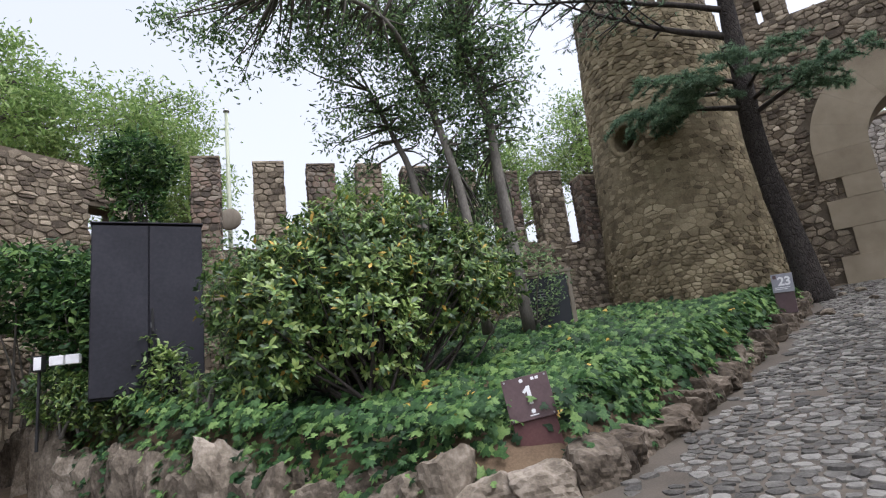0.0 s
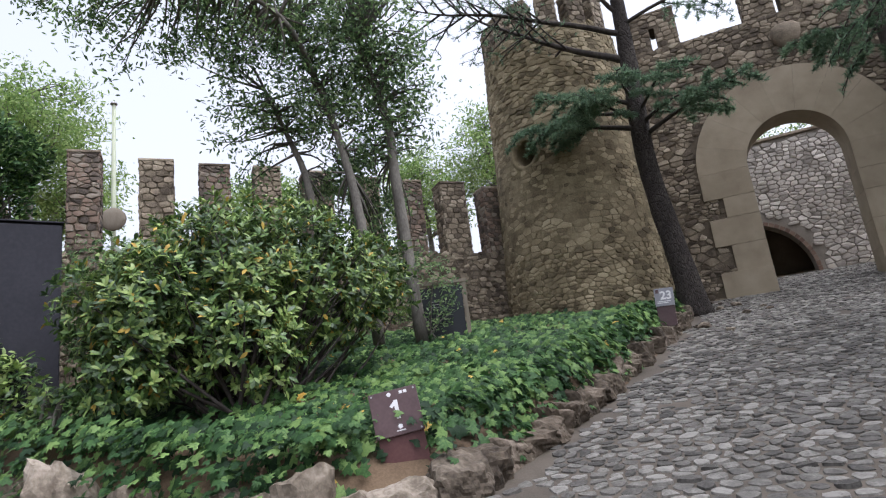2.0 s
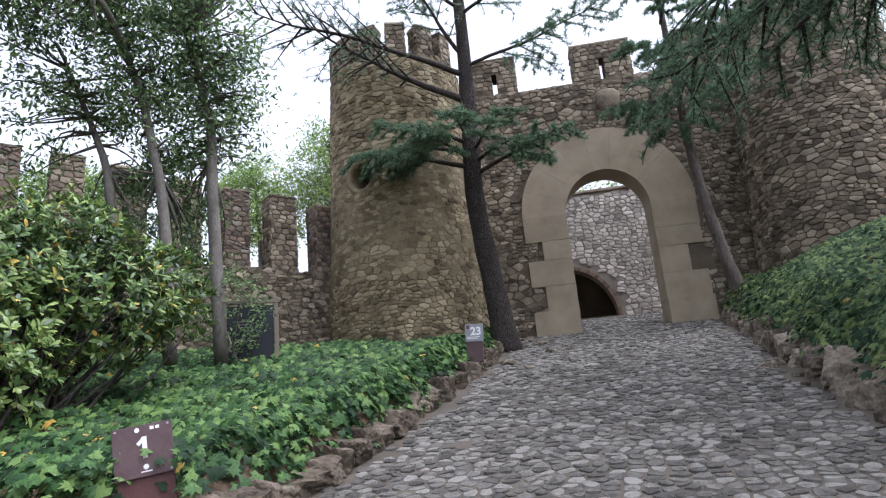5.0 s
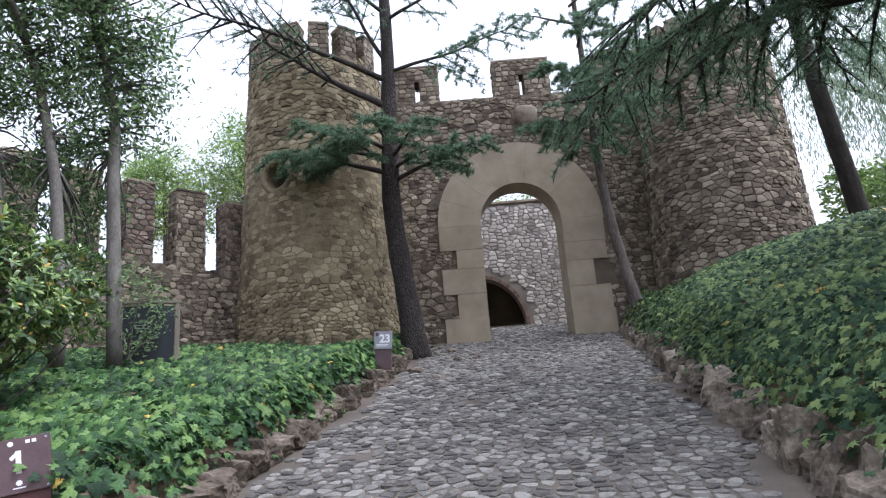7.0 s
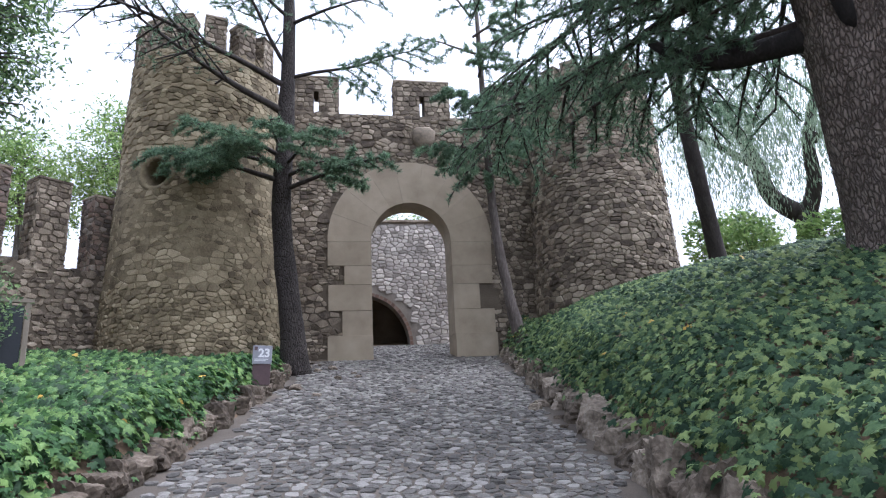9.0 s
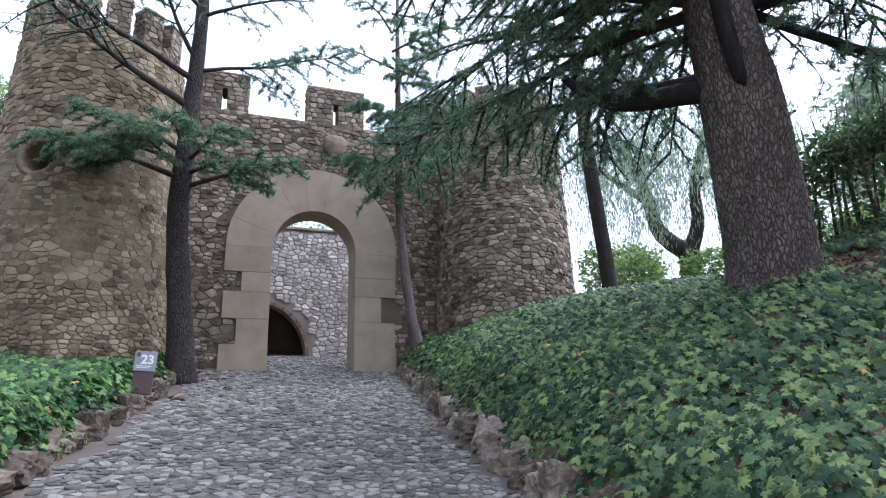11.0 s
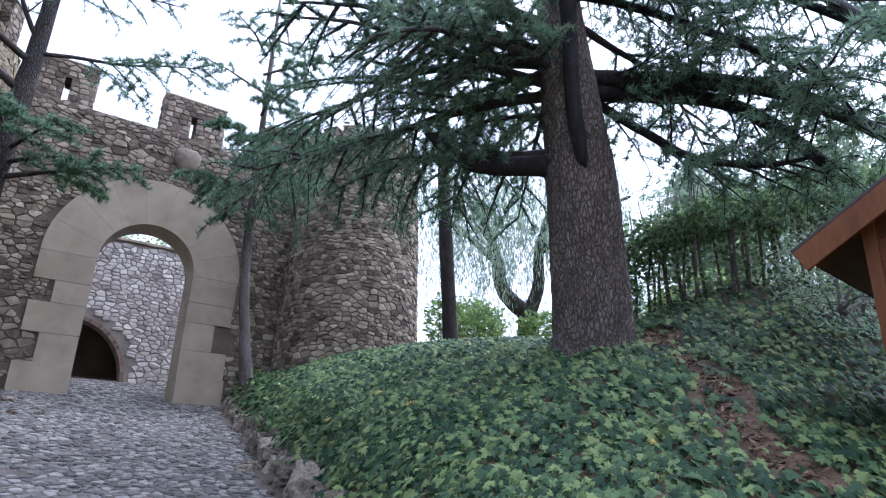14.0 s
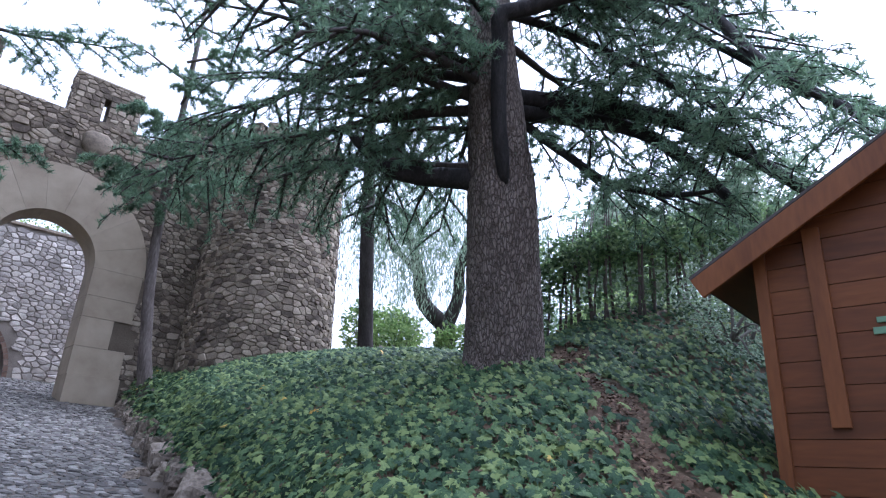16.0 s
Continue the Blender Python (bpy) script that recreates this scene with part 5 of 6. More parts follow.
# dark evergreen in the bed, several leaning stems
leafy("evergreen_tree", "many-stemmed dark evergreen tree behind the shrub",
      [([(-7.4, -8.3, -0.6), (-7.55, -8.25, 1.43), (-7.82, -8.17, 2.77), (-8.14, -8.24, 4.08), (-8.53, -8.49, 5.19)], [0.1, 0.08, 0.07, 0.055, 0.035]),
       ([(-8.0, -8.4, -0.6), (-8.51, -8.23, 2.21), (-8.90, -8.13, 3.25), (-9.2, -8.4, 4.3)], [0.075, 0.065, 0.05, 0.03]),
       ([(-8.14, -8.24, 4.08), (-8.0, -9.2, 4.7), (-8.3, -10.0, 5.0), (-8.9, -10.9, 5.0)], [0.05, 0.045, 0.035, 0.02]),
       ([(-7.0, -7.6, -0.6), (-7.20, -7.52, 2.33), (-7.25, -7.5, 3.4), (-7.5, -7.8, 5.0)], [0.11, 0.095, 0.075, 0.04])],
      [((-10.88, -11.12, 5.05), (0.50, 0.50, 0.35)), ((-10.21, -10.61, 5.11), (0.55, 0.55, 0.45)), ((-10.31, -10.57, 4.20), (0.30, 0.30, 0.25)), ((-9.43, -10.09, 4.80), (0.70, 0.70, 0.50)), ((-8.95, -9.53, 4.31), (0.55, 0.55, 0.40)), ((-8.63, -9.66, 5.09), (0.60, 0.60, 0.50)), ((-8.29, -8.80, 5.27), (0.70, 0.70, 0.50)), ((-9.18, -8.57, 3.66), (0.50, 0.50, 0.45)), ((-9.60, -8.90, 3.35), (0.30, 0.30, 0.30)), ((-7.83, -8.17, 5.38), (0.60, 0.60, 0.50)), ((-7.04, -7.77, 4.87), (0.80, 0.80, 0.60)), ((-7.64, -7.29, 4.27), (0.70, 0.70, 0.60)), ((-6.81, -7.35, 3.92), (0.55, 0.55, 0.50)), ((-8.67, -7.74, 4.12), (0.60, 0.60, 0.50)), ((-7.33, -7.25, 3.23), (0.60, 0.60, 0.50)), ((-8.26, -7.27, 2.72), (0.50, 0.50, 0.60)), ((-7.74, -7.00, 2.18), (0.50, 0.50, 0.50)), ((-9.69, -8.21, 2.91), (0.35, 0.35, 0.40)), ((-6.69, -7.19, 3.02), (0.30, 0.30, 0.30)), ((-8.77, -7.57, 2.22), (0.60, 0.60, 0.40)), ((-7.35, -8.14, 6.25), (1.40, 1.40, 0.40)), ((-9.52, -10.17, 6.03), (1.40, 1.40, 0.40)), ((-7.77, -7.24, 1.15), (0.60, 0.60, 0.45)), ((-7.65, -8.02, 3.56), (0.55, 0.55, 0.50)), ((-7.20, -7.77, 4.31), (0.50, 0.50, 0.45)), ((-7.98, -8.35, 4.38), (0.60, 0.60, 0.45)), ((-8.46, -8.81, 3.98), (0.45, 0.45, 0.40)), ((-8.67, -9.23, 4.56), (0.55, 0.55, 0.45)), ((-7.74, -7.84, 2.70), (0.50, 0.50, 0.50)), ((-8.06, -7.80, 1.75), (0.50, 0.50, 0.50)), ((-8.16, -8.71, 4.90), (0.60, 0.60, 0.40)), ((-8.66, -7.96, 3.54), (0.50, 0.50, 0.50)), ((-9.21, -9.30, 3.66), (0.40, 0.40, 0.30)), ((-7.36, -7.62, 3.43), (0.35, 0.35, 0.40))],
      31000, 0.1, M_OAK, 81, M_BARK2, LONG_V, LONG_F, clumps=560, twig=0.36)

# bright trees beyond the curtain wall
TREES = [(-20.6, -8.6, 7.3, 2.5, 1.9), (-19.4, -6.2, 7.8, 2.2, 1.5), (-20.9, -3.8, 6.8, 1.9, 1.6), (-9.6, 6.0, 8.0, 1.7, 1.7), (-12.6, 5.6, 6.9, 1.7, 1.7), (-16.6, 0.8, 5.9, 1.5, 1.1), (-19.2, -10.8, 7.0, 2.0, 1.8)]
for i, (x, y, z, r, rz) in enumerate(TREES):
    leafy("broadleaf_tree", "airy bright green broadleaf tree beyond the wall",
          [([(x, y, 0), (x + 0.2, y, z * 0.6), (x - 0.1, y + 0.2, z + rz * 0.6)], [0.16, 0.12, 0.04])],
          [((x, y, z), (r, r, rz)), ((x + r * 0.6, y - r * 0.4, z - rz * 0.7), (r * 0.7, r * 0.7, rz * 0.6)), ((x - r * 0.6, y + r * 0.4, z - rz * 0.6), (r * 0.7, r * 0.7, rz * 0.6))],
          9000, 0.15, M_BRIGHT, 90 + i, M_BARK2, LONG_V, LONG_F, clumps=110, twig=0.6)


# ---- shrubs ----
def rosette_shrub(name, label, blobs, base, n, mat, seed, size=0.11, yellow=0.03):
    """A broad evergreen shrub: stems from the ground, and whorls of long leaves at the tips."""
    rng = np.random.default_rng(seed)
    rr = random.Random(seed)
    root = empty(name, pose(*base), label, "shrub")
    off = Vector(base)
    st = Tubes()
    cents, dirs = [], []
    area = sum(b[3] ** 2 for b in blobs)
    tips = []
    for bx, by, bz, br in blobs:
        for k in range(int(n * br * br / area)):
            q = rng.normal(0, 1, 3)
            q /= np.linalg.norm(q)
            lump = 1 + 0.3 * noise.noise(Vector(q) * 2.3 + Vector((bx, by, bz)))
            p = np.array((bx, by, bz)) + q * br * lump * (0.55 + 0.55 * rng.random() ** 0.6)
            if p[2] > land(p[0], p[1]) + 0.2:
                tips.append((p, q))
    for k, (p, q) in enumerate(tips):
        out = Vector(q * np.array([1, 1, 1.0]) + np.array([0, 0, 0.6])).normalized()
        m = 8
        for j in range(m):
            a = 2 * math.pi * j / m + rr.uniform(-.3, .3)
            s1 = out.orthogonal().normalized()
            s2 = out.cross(s1)
            d = (s1 * math.cos(a) + s2 * math.sin(a)) * rr.uniform(0.6, 1.0) + out * rr.uniform(0.15, 0.8)
            d.normalize()
            up = (out - d * out.dot(d)).normalized()
            cents.append(p + np.array(out) * rr.uniform(-0.05, 0.03))
            dirs.append((tuple(up.cross(d) * -1), tuple(d), tuple(up)))
        if k % 26 == 0:
            b = off + Vector((rr.uniform(-.45, .25), rr.uniform(-.45, .45), 0))
            mid = b.lerp(Vector(p), 0.5) + Vector((rr.uniform(-.1, .1), rr.uniform(-.1, .1), rr.uniform(-.2, .2)))
            st.add(bend([b, mid, Vector(p)], 6), [0.03, 0.024, 0.018, 0.014, 0.01, 0.008, 0.005], 5)
    st.v = [v - off for v in st.v]
    st.make("branchwork", M_BARK_D, root)["kind"] = "stuff"
    cents = np.array(cents) - np.array(base)
    fr = np.array(dirs).transpose(0, 2, 1) * (rng.uniform(0.7, 1.3, len(cents)) * size)[:, None, None]
    yel = rng.random(len(cents)) < yellow
    for sel, nm, mt in ((~yel, "foliage", mat), (yel, "yellow_leaves", M_YELLOW)):
        me = batch_mesh(nm, LONG_V, LONG_F, fr[sel], cents[sel])
        me.materials.append(mt)
        ob = new(nm, me)
        ob.parent = root
        ob["kind"] = "stuff"
    return root


rosette_shrub("laurel_shrub", "broad glossy evergreen shrub with some yellow leaves", 
              [(-8.05, -12.15, -0.25, 0.7), (-7.6, -11.1, 0.1, 0.9), (-6.95, -10.3, -0.05, 0.75), (-7.9, -11.5, 0.4, 0.55), (-7.3, -10.5, 0.55, 0.6),
               (-6.7, -9.6, 0.1, 0.55), (-8.05, -12.2, -0.85, 0.55), (-7.4, -11.4, -0.65, 0.75), (-8.4, -11.7, 0.0, 0.5)], (-7.2, -11.2, -1.6), 3700, M_BUSH, 101, 0.1)


def loose_leaves(name, label, blobs, n, size, mat, seed, tv=OVAL_V, tf=OVAL_F, category="shrub", flat=0.5, stems=True, base=None):
    rng = np.random.default_rng(seed)
    b0 = base or (blobs[0][0][0], blobs[0][0][1], blobs[0][0][2] - blobs[0][1][2])
    root = empty(name, pose(*b0), label, category)
    cents = []
    vol = sum(r[0] * r[1] * r[2] for _, r in blobs)
    st = Tubes()
    rr = random.Random(seed)
    for c, r in blobs:
        k = int(n * r[0] * r[1] * r[2] / vol)
        q = rng.normal(0, 1, (k, 3))
        q /= np.linalg.norm(q, axis=1, keepdims=True)
        rad = rng.uniform(0.45, 1.05, (k, 1)) ** 0.5
        lump = np.array([1 + 0.3 * noise.noise(Vector(v) * 2.4 + Vector(c)) for v in q])[:, None]
        cents.append(np.array(c) + q * rad * lump * np.array(r))
        if stems:
            for _ in range(7):
                v = q[rr.randrange(k)]
                e = Vector(c) + Vector((v[0] * r[0], v[1] * r[1], v[2] * r[2])) * 0.85
                s = Vector((c[0] + rr.uniform(-.2, .2), c[1] + rr.uniform(-.2, .2), b0[2]))
                st.add(bend([s, s.lerp(e, 0.5) + Vector((0, 0, 0.1)), e], 5), [0.028, 0.022, 0.018, 0.014, 0.01, 0.006], 5)
    if stems:
        st.v = [v - Vector(b0) for v in st.v]
        st.make("branchwork", M_BARK2, root)["kind"] = "stuff"
    cents = np.concatenate(cents) - np.array(b0)
    norms = np.stack([rng.normal(0, flat, len(cents)), rng.normal(0, flat, len(cents)) - 0.3, rng.normal(0.7, 0.4, len(cents))], 1)
    ob = leaves("foliage", cents, norms, rng.uniform(size * 0.7, size * 1.3, len(cents)), mat, tv, tf, root, rng)
    ob["kind"] = "stuff"
    return root


# climbers round the cabinet and on the wall behind
loose_leaves("wall_climber", "dark green climber hanging over the ruined wall", [((-12.3, -11.6, 0.7), (1.3, 0.9, 0.75)), ((-11.4, -11.8, -0.2), (0.8, 0.6, 0.8)), ((-13.3, -12.3, 0.9), (1.2, 0.8, 0.7)), ((-11.9, -12.25, 0.1), (0.9, 0.5, 0.9))], 11500, 0.15, M_IVY, 111, LONG_V, LONG_F, "climber", base=(-12.0, -11.6, -1.2))
loose_leaves("wall_top_climber", "green climber bushing out on top of the wall", [((-13.6, -10.3, 3.6), (0.75, 0.75, 0.7)), ((-13.45, -10.35, 2.75), (0.5, 0.5, 0.75))], 3600, 0.14, M_IVY, 112, LONG_V, LONG_F, "climber", base=(-13.9, -10.2, 2.2))
loose_leaves("hedge_climber", "dark leafy climber along the foot of the curtain wall", [((-10.2, -8.2, 0.9), (1.1, 1.3, 1.1)), ((-9.4, -9.6, 0.2), (0.7, 0.7, 1.0)), ((-11.5, -9.8, 0.6), (1.0, 0.8, 1.2))], 5200, 0.085, M_OAK, 113, base=(-10.2, -8.4, -0.8))
loose_leaves("young_shrub", "small dark shrub before the curtain wall", [((-7.1, -7.2, 0.25), (0.7, 0.6, 0.75))], 1300, 0.07, M_OAK, 114, base=(-7.1, -7.2, -0.6))
loose_leaves("fern_plant", "feathery green plants at the foot of the cabinet", [((-9.75, -12.3, -0.95), (0.42, 0.22, 0.5)), ((-10.5, -12.5, -1.15), (0.5, 0.3, 0.35)), ((-8.7, -12.6, -1.2), (0.3, 0.2, 0.25)), ((-11.3, -12.5, -1.0), (0.6, 0.3, 0.35)), ((-11.9, -12.6, -0.9), (0.5, 0.3, 0.4)), ((-10.1, -12.3, -0.75), (0.3, 0.2, 0.5))], 4600, 0.1, M_BUSH, 115, LONG_V, LONG_F, "plant", base=(-9.8, -12.4, -1.45))


# ---- steel cabinet ----
def steel_cabinet():
    c0 = Vector((-2.85, -17.08, -1.56))
    k = 8.6 / 11.4
    bl = c0 + (Vector((-12.81, -11.59, -0.73)) - c0) * k
    br = c0 + (Vector((-11.95, -10.23, -1.03)) - c0) * k
    u = Vector((br.x - bl.x, br.y - bl.y, 0))
    w = u.length * 1.07
    u.normalize()
    nrm = Vector((u.y, -u.x, 0))
    z0, h = -1.08, 2.2
    m = Matrix(((u.x, -nrm.x, 0, bl.x), (u.y, -nrm.y, 0, bl.y), (0, 0, 1, z0), (0, 0, 0, 1)))
    cab = empty("utility_cabinet", m, "tall dark grey steel cabinet with two closed doors", "cabinet")
    box("body", (0, 0.03, 0), (w, 0.6, h), M_CABINET, cab, bevel=0.01)
    for i in range(2):
        d = box("door", (0.012 + i * w / 2, -0.01, 0.03), (w / 2 - 0.006 + i * w / 2 + (-0.006 if i else 0), 0.028, h - 0.03), M_CABINET, cab, bevel=0.006)
        if i == 1:
            hd = box("handle", (w / 2 + 0.03, -0.05, 0.78), (w / 2 + 0.06, -0.012, 1.08), M_DARK, d, "black lever handle", 0.008)
            box("lock", (w / 2 + 0.025, -0.03, 0.84), (w / 2 + 0.055, -0.0105, 0.9), M_METAL, d, "bright steel lock", 0.004)
    box("top", (-0.015, -0.02, h), (w + 0.015, 0.62, h + 0.02), M_CABINET, cab, bevel=0.006)
    return cab


steel_cabinet()


# ---- signs ----
def text(name, body, size, mat, parent, m):
    cu = bpy.data.curves.new(name, "FONT")
    cu.body, cu.size, cu.extrude, cu.offset = body, size, 0.001, size * 0.03
    cu.align_x, cu.align_y = "CENTER", "CENTER"
    tmp = new(name, cu)
    dg = bpy.context.evaluated_depsgraph_get()
    me = bpy.data.meshes.new_from_object(tmp.evaluated_get(dg))
    bpy.data.objects.remove(tmp)
    me.materials.clear()
    me.materials.append(mat)
    ob = new(name, me)
    ob.parent = parent
    ob.matrix_basis = m
    return ob


def disc(name, r, y, x, z, mat, parent, n=14, teeth=0):
    vs = []
    for k in range(n):
        a = 2 * math.pi * k / n
        q = r * (1 if not teeth or k % 2 else 0.72)
        vs.append((x + q * math.cos(a), y, z + q * math.sin(a)))
    vs2 = [(a, b + 0.004, c) for a, b, c in vs]
    fs = [tuple(reversed(range(n))), tuple(range(n, 2 * n))] + [(k, (k + 1) % n, n + (k + 1) % n, n + k) for k in range(n)]
    return link(name, vs + vs2, fs, mat, parent)


def number_sign():
    m = pose(-4.92, -12.46, -1.95, -6, -7, 26)
    s = empty("number_sign", m, "maroon steel sign post with a white number one", "sign")
    w = 0.175
    box("post", (-w, 0.0, -0.2), (w, 0.05, 0.24), M_CORTEN, s, bevel=0.004)
    pl = box("plate", (-w - 0.012, -0.022, 0.18), (w + 0.012, 0.004, 0.52), M_CORTEN2, s, "slightly glossy maroon plate with white print", 0.004)
    text("number", "1", 0.19, M_WHITE, pl, pose(0.01, -0.0235, 0.362, 90))
    box("number_flag", (-0.055, -0.001, -0.012), (0.0, 0.001, 0.012), M_WHITE, pl, bevel=0.0004, m=pose(0.008, -0.0245, 0.428, 0, -42, 0))
    disc("emblem", 0.02, -0.0265, 0.01, 0.242, M_WHITE, pl, 16, 1)
    disc("emblem", 0.016, -0.0265, -0.03, 0.488, M_WHITE, pl, 12)
    for k, (a, b) in enumerate(((0.05, 0.075), (0.085, 0.11))):
        box("print_mark", (a, -0.025, 0.478), (b, -0.0222, 0.5), M_WHITE, pl, bevel=0.001)
    box("print_bar", (-0.025, -0.025, 0.208), (0.045, -0.0222, 0.216), M_WHITE, pl, bevel=0.001)
    for x in (-w + 0.012, w - 0.012):
        for z in (0.2, 0.5):
            disc("screw", 0.008, -0.0265, x, z, M_METAL, pl, 8)


number_sign()


def small_sign():
    m = pose(-3.36, -5.7, -0.72, 0, 3, -2)
    s = empty("number_sign", m, "low maroon sign with a grey printed panel numbered 23", "sign")
    box("post", (-0.145, 0.0, -0.1), (0.145, 0.04, 0.26), M_CORTEN2, s, bevel=0.004)
    pl = box("plate", (-0.155, -0.02, 0.24), (0.155, 0.012, 0.54), M_GREY, s, "pale grey plate with white print", 0.004)
    text("number", "23", 0.19, M_WHITE, pl, pose(0.03, -0.0215, 0.41, 90))
    for z, a, b in ((0.285, -0.12, 0.06), (0.31, -0.12, 0.10)):
        box("print_bar", (a, -0.0235, z), (b, -0.0204, z + 0.012), M_WHITE, pl, bevel=0.001)
    box("print_panel", (-0.13, -0.0235, 0.46), (-0.08, -0.0204, 0.52), M_CORTEN2, pl, bevel=0.001)


small_sign()


def info_board():
    d = (Vector((-6.44, -6.53, 0)) - Vector((-7.12, -6.8, 0))).normalized()
    nrm = Vector((d.y, -d.x, 0))
    m = Matrix(((d.x, -nrm.x, 0, -6.93), (d.y, -nrm.y, 0, -6.72), (0, 0, 1, -0.62), (0, 0, 0, 1)))
    s = empty("information_board", m, "dark information board between two weathered posts", "board")
    box("board", (-0.41, 0.0, 0.08), (0.35, 0.03, 1.02), M_SLATE, s, bevel=0.005)
    for x in (-0.47, 0.36):
        box("post", (x, -0.02, -0.2), (x + 0.07, 0.05, 1.08), M_POST, s, bevel=0.008)
    box("top_rail", (-0.5, -0.03, 1.06), (0.46, 0.06, 1.12), M_POST, s, bevel=0.008)
    for k in range(4):
        box("print_bar", (-0.28 + 0.03 * k, -0.004, 0.76 - 0.05 * k), (-0.05 + 0.02 * (k % 2), -0.0005, 0.768 - 0.05 * k), M_METAL, s, bevel=0.0008)


info_board()


# ---- wooden shed ----
def shed():
    u, w = Vector((0.1, -0.995, 0)), Vector((0.995, 0.1, 0))
    m = Matrix(((u.x, w.x, 0, 2.87), (u.y, w.y, 0, -14.63), (0, 0, 1, -1.75), (0, 0, 0, 1)))
    s = empty("wooden_shed", m, "small orange-brown stained pine shed with a pitched roof", "shed")
    wid, dep, eave, ridge = 2.6, 2.0, 2.33, 3.08
    mid = wid / 2
    bm = bmesh.new()
    pr = [(0.02, 0), (wid - 0.02, 0), (wid - 0.02, eave), (mid, ridge), (0.02, eave)]
    a = [bm.verts.new((x, 0.03, z)) for x, z in pr]
    b = [bm.verts.new((x, dep, z)) for x, z in pr]
    bm.faces.new(a)
    bm.faces.new(b[::-1])
    for i in range(5):
        bm.faces.new((a[i], b[i], b[(i + 1) % 5], a[(i + 1) % 5]))
    bmesh.ops.recalc_face_normals(bm, faces=bm.faces[:])
    from_bm("body", bm, M_SHED, s)
    z = 0.0
    k = 0
    while z < ridge - 0.1:
        h = 0.182
        zt = z + h - 0.006
        cut = lambda zz: 0.0 if zz <= eave else (zz - eave) / (ridge - eave) * mid
        xa, xb = cut(z), cut(zt)
        p0 = [(xa, z), (wid - xa, z), (wid - xb, zt), (xb, zt)]
        vs = [(x, 0.004, zz) for x, zz in p0] + [(x, 0.03, zz) for x, zz in p0]
        link("plank", vs, [(0, 1, 2, 3), (7, 6, 5, 4), (0, 4, 5, 1), (1, 5, 6, 2), (2, 6, 7, 3), (3, 7, 4, 0)], M_SHED, s)
        vs = [(-0.006, y, zz) for y in (0.03, dep) for zz in (z, min(zt, eave))] + [(0.02, y, zz) for y in (0.03, dep) for zz in (z, min(zt, eave))]
        if z < eave - 0.05:
            link("plank", vs, [(0, 1, 3, 2), (4, 6, 7, 5), (0, 4, 5, 1), (2, 3, 7, 6), (1, 5, 7, 3), (0, 2, 6, 4)], M_SHED, s)
        z += h
    box("corner_board", (-0.03, -0.03, 0), (0.06, 0.02, eave + 0.02), M_TRIM, s, bevel=0.005)
    box("door_board", (0.34, -0.035, 0.98), (0.46, -0.001, eave + 0.12), M_TRIM, s, bevel=0.005)
    dz = ridge - eave
    sl = math.hypot(mid, dz)
    ang = math.atan2(dz, mid)
    for sg in (0, 1):
        rm = Matrix.Translation((mid, 0, ridge)) @ (Matrix.Rotation(math.pi, 4, "Z") if sg == 0 else Matrix.Identity(4)) @ Matrix.Rotation(ang, 4, "Y")
        y0, y1 = (-dep - 0.15, 0.22) if sg == 0 else (-0.22, dep + 0.15)
        roof = box("roof_panel", (0, y0, 0.06), (sl + 0.5, y1, 0.085), M_FELT, s, "dark felted roof", 0.004, rm)
        box("roof_deck", (0, y0 + 0.02, 0.03), (sl + 0.48, y1 - 0.02, 0.058), M_SHED, s, "", 0.003, rm)
        yb = (y1 - 0.03, y1 + 0.002) if sg == 0 else (y0 - 0.002, y0 + 0.03)
        box("barge_board", (0, yb[0], -0.125), (sl + 0.5, yb[1], 0.056), M_TRIM, s, "", 0.005, rm)
    for z in (0.98, 1.6):
        hg = box("hinge", (0.68, -0.012, z), (0.95, 0.002, z + 0.05), M_HINGE, s, "green painted strap hinge", 0.004)
        box("hinge_strap", (0.71, -0.011, z + 0.08), (0.92, 0.002, z + 0.12), M_HINGE, hg, bevel=0.004)
        box("hinge_knuckle", (0.78, -0.02, z + 0.04), (0.83, 0.0, z + 0.085), M_METAL, hg, bevel=0.004)


shed()


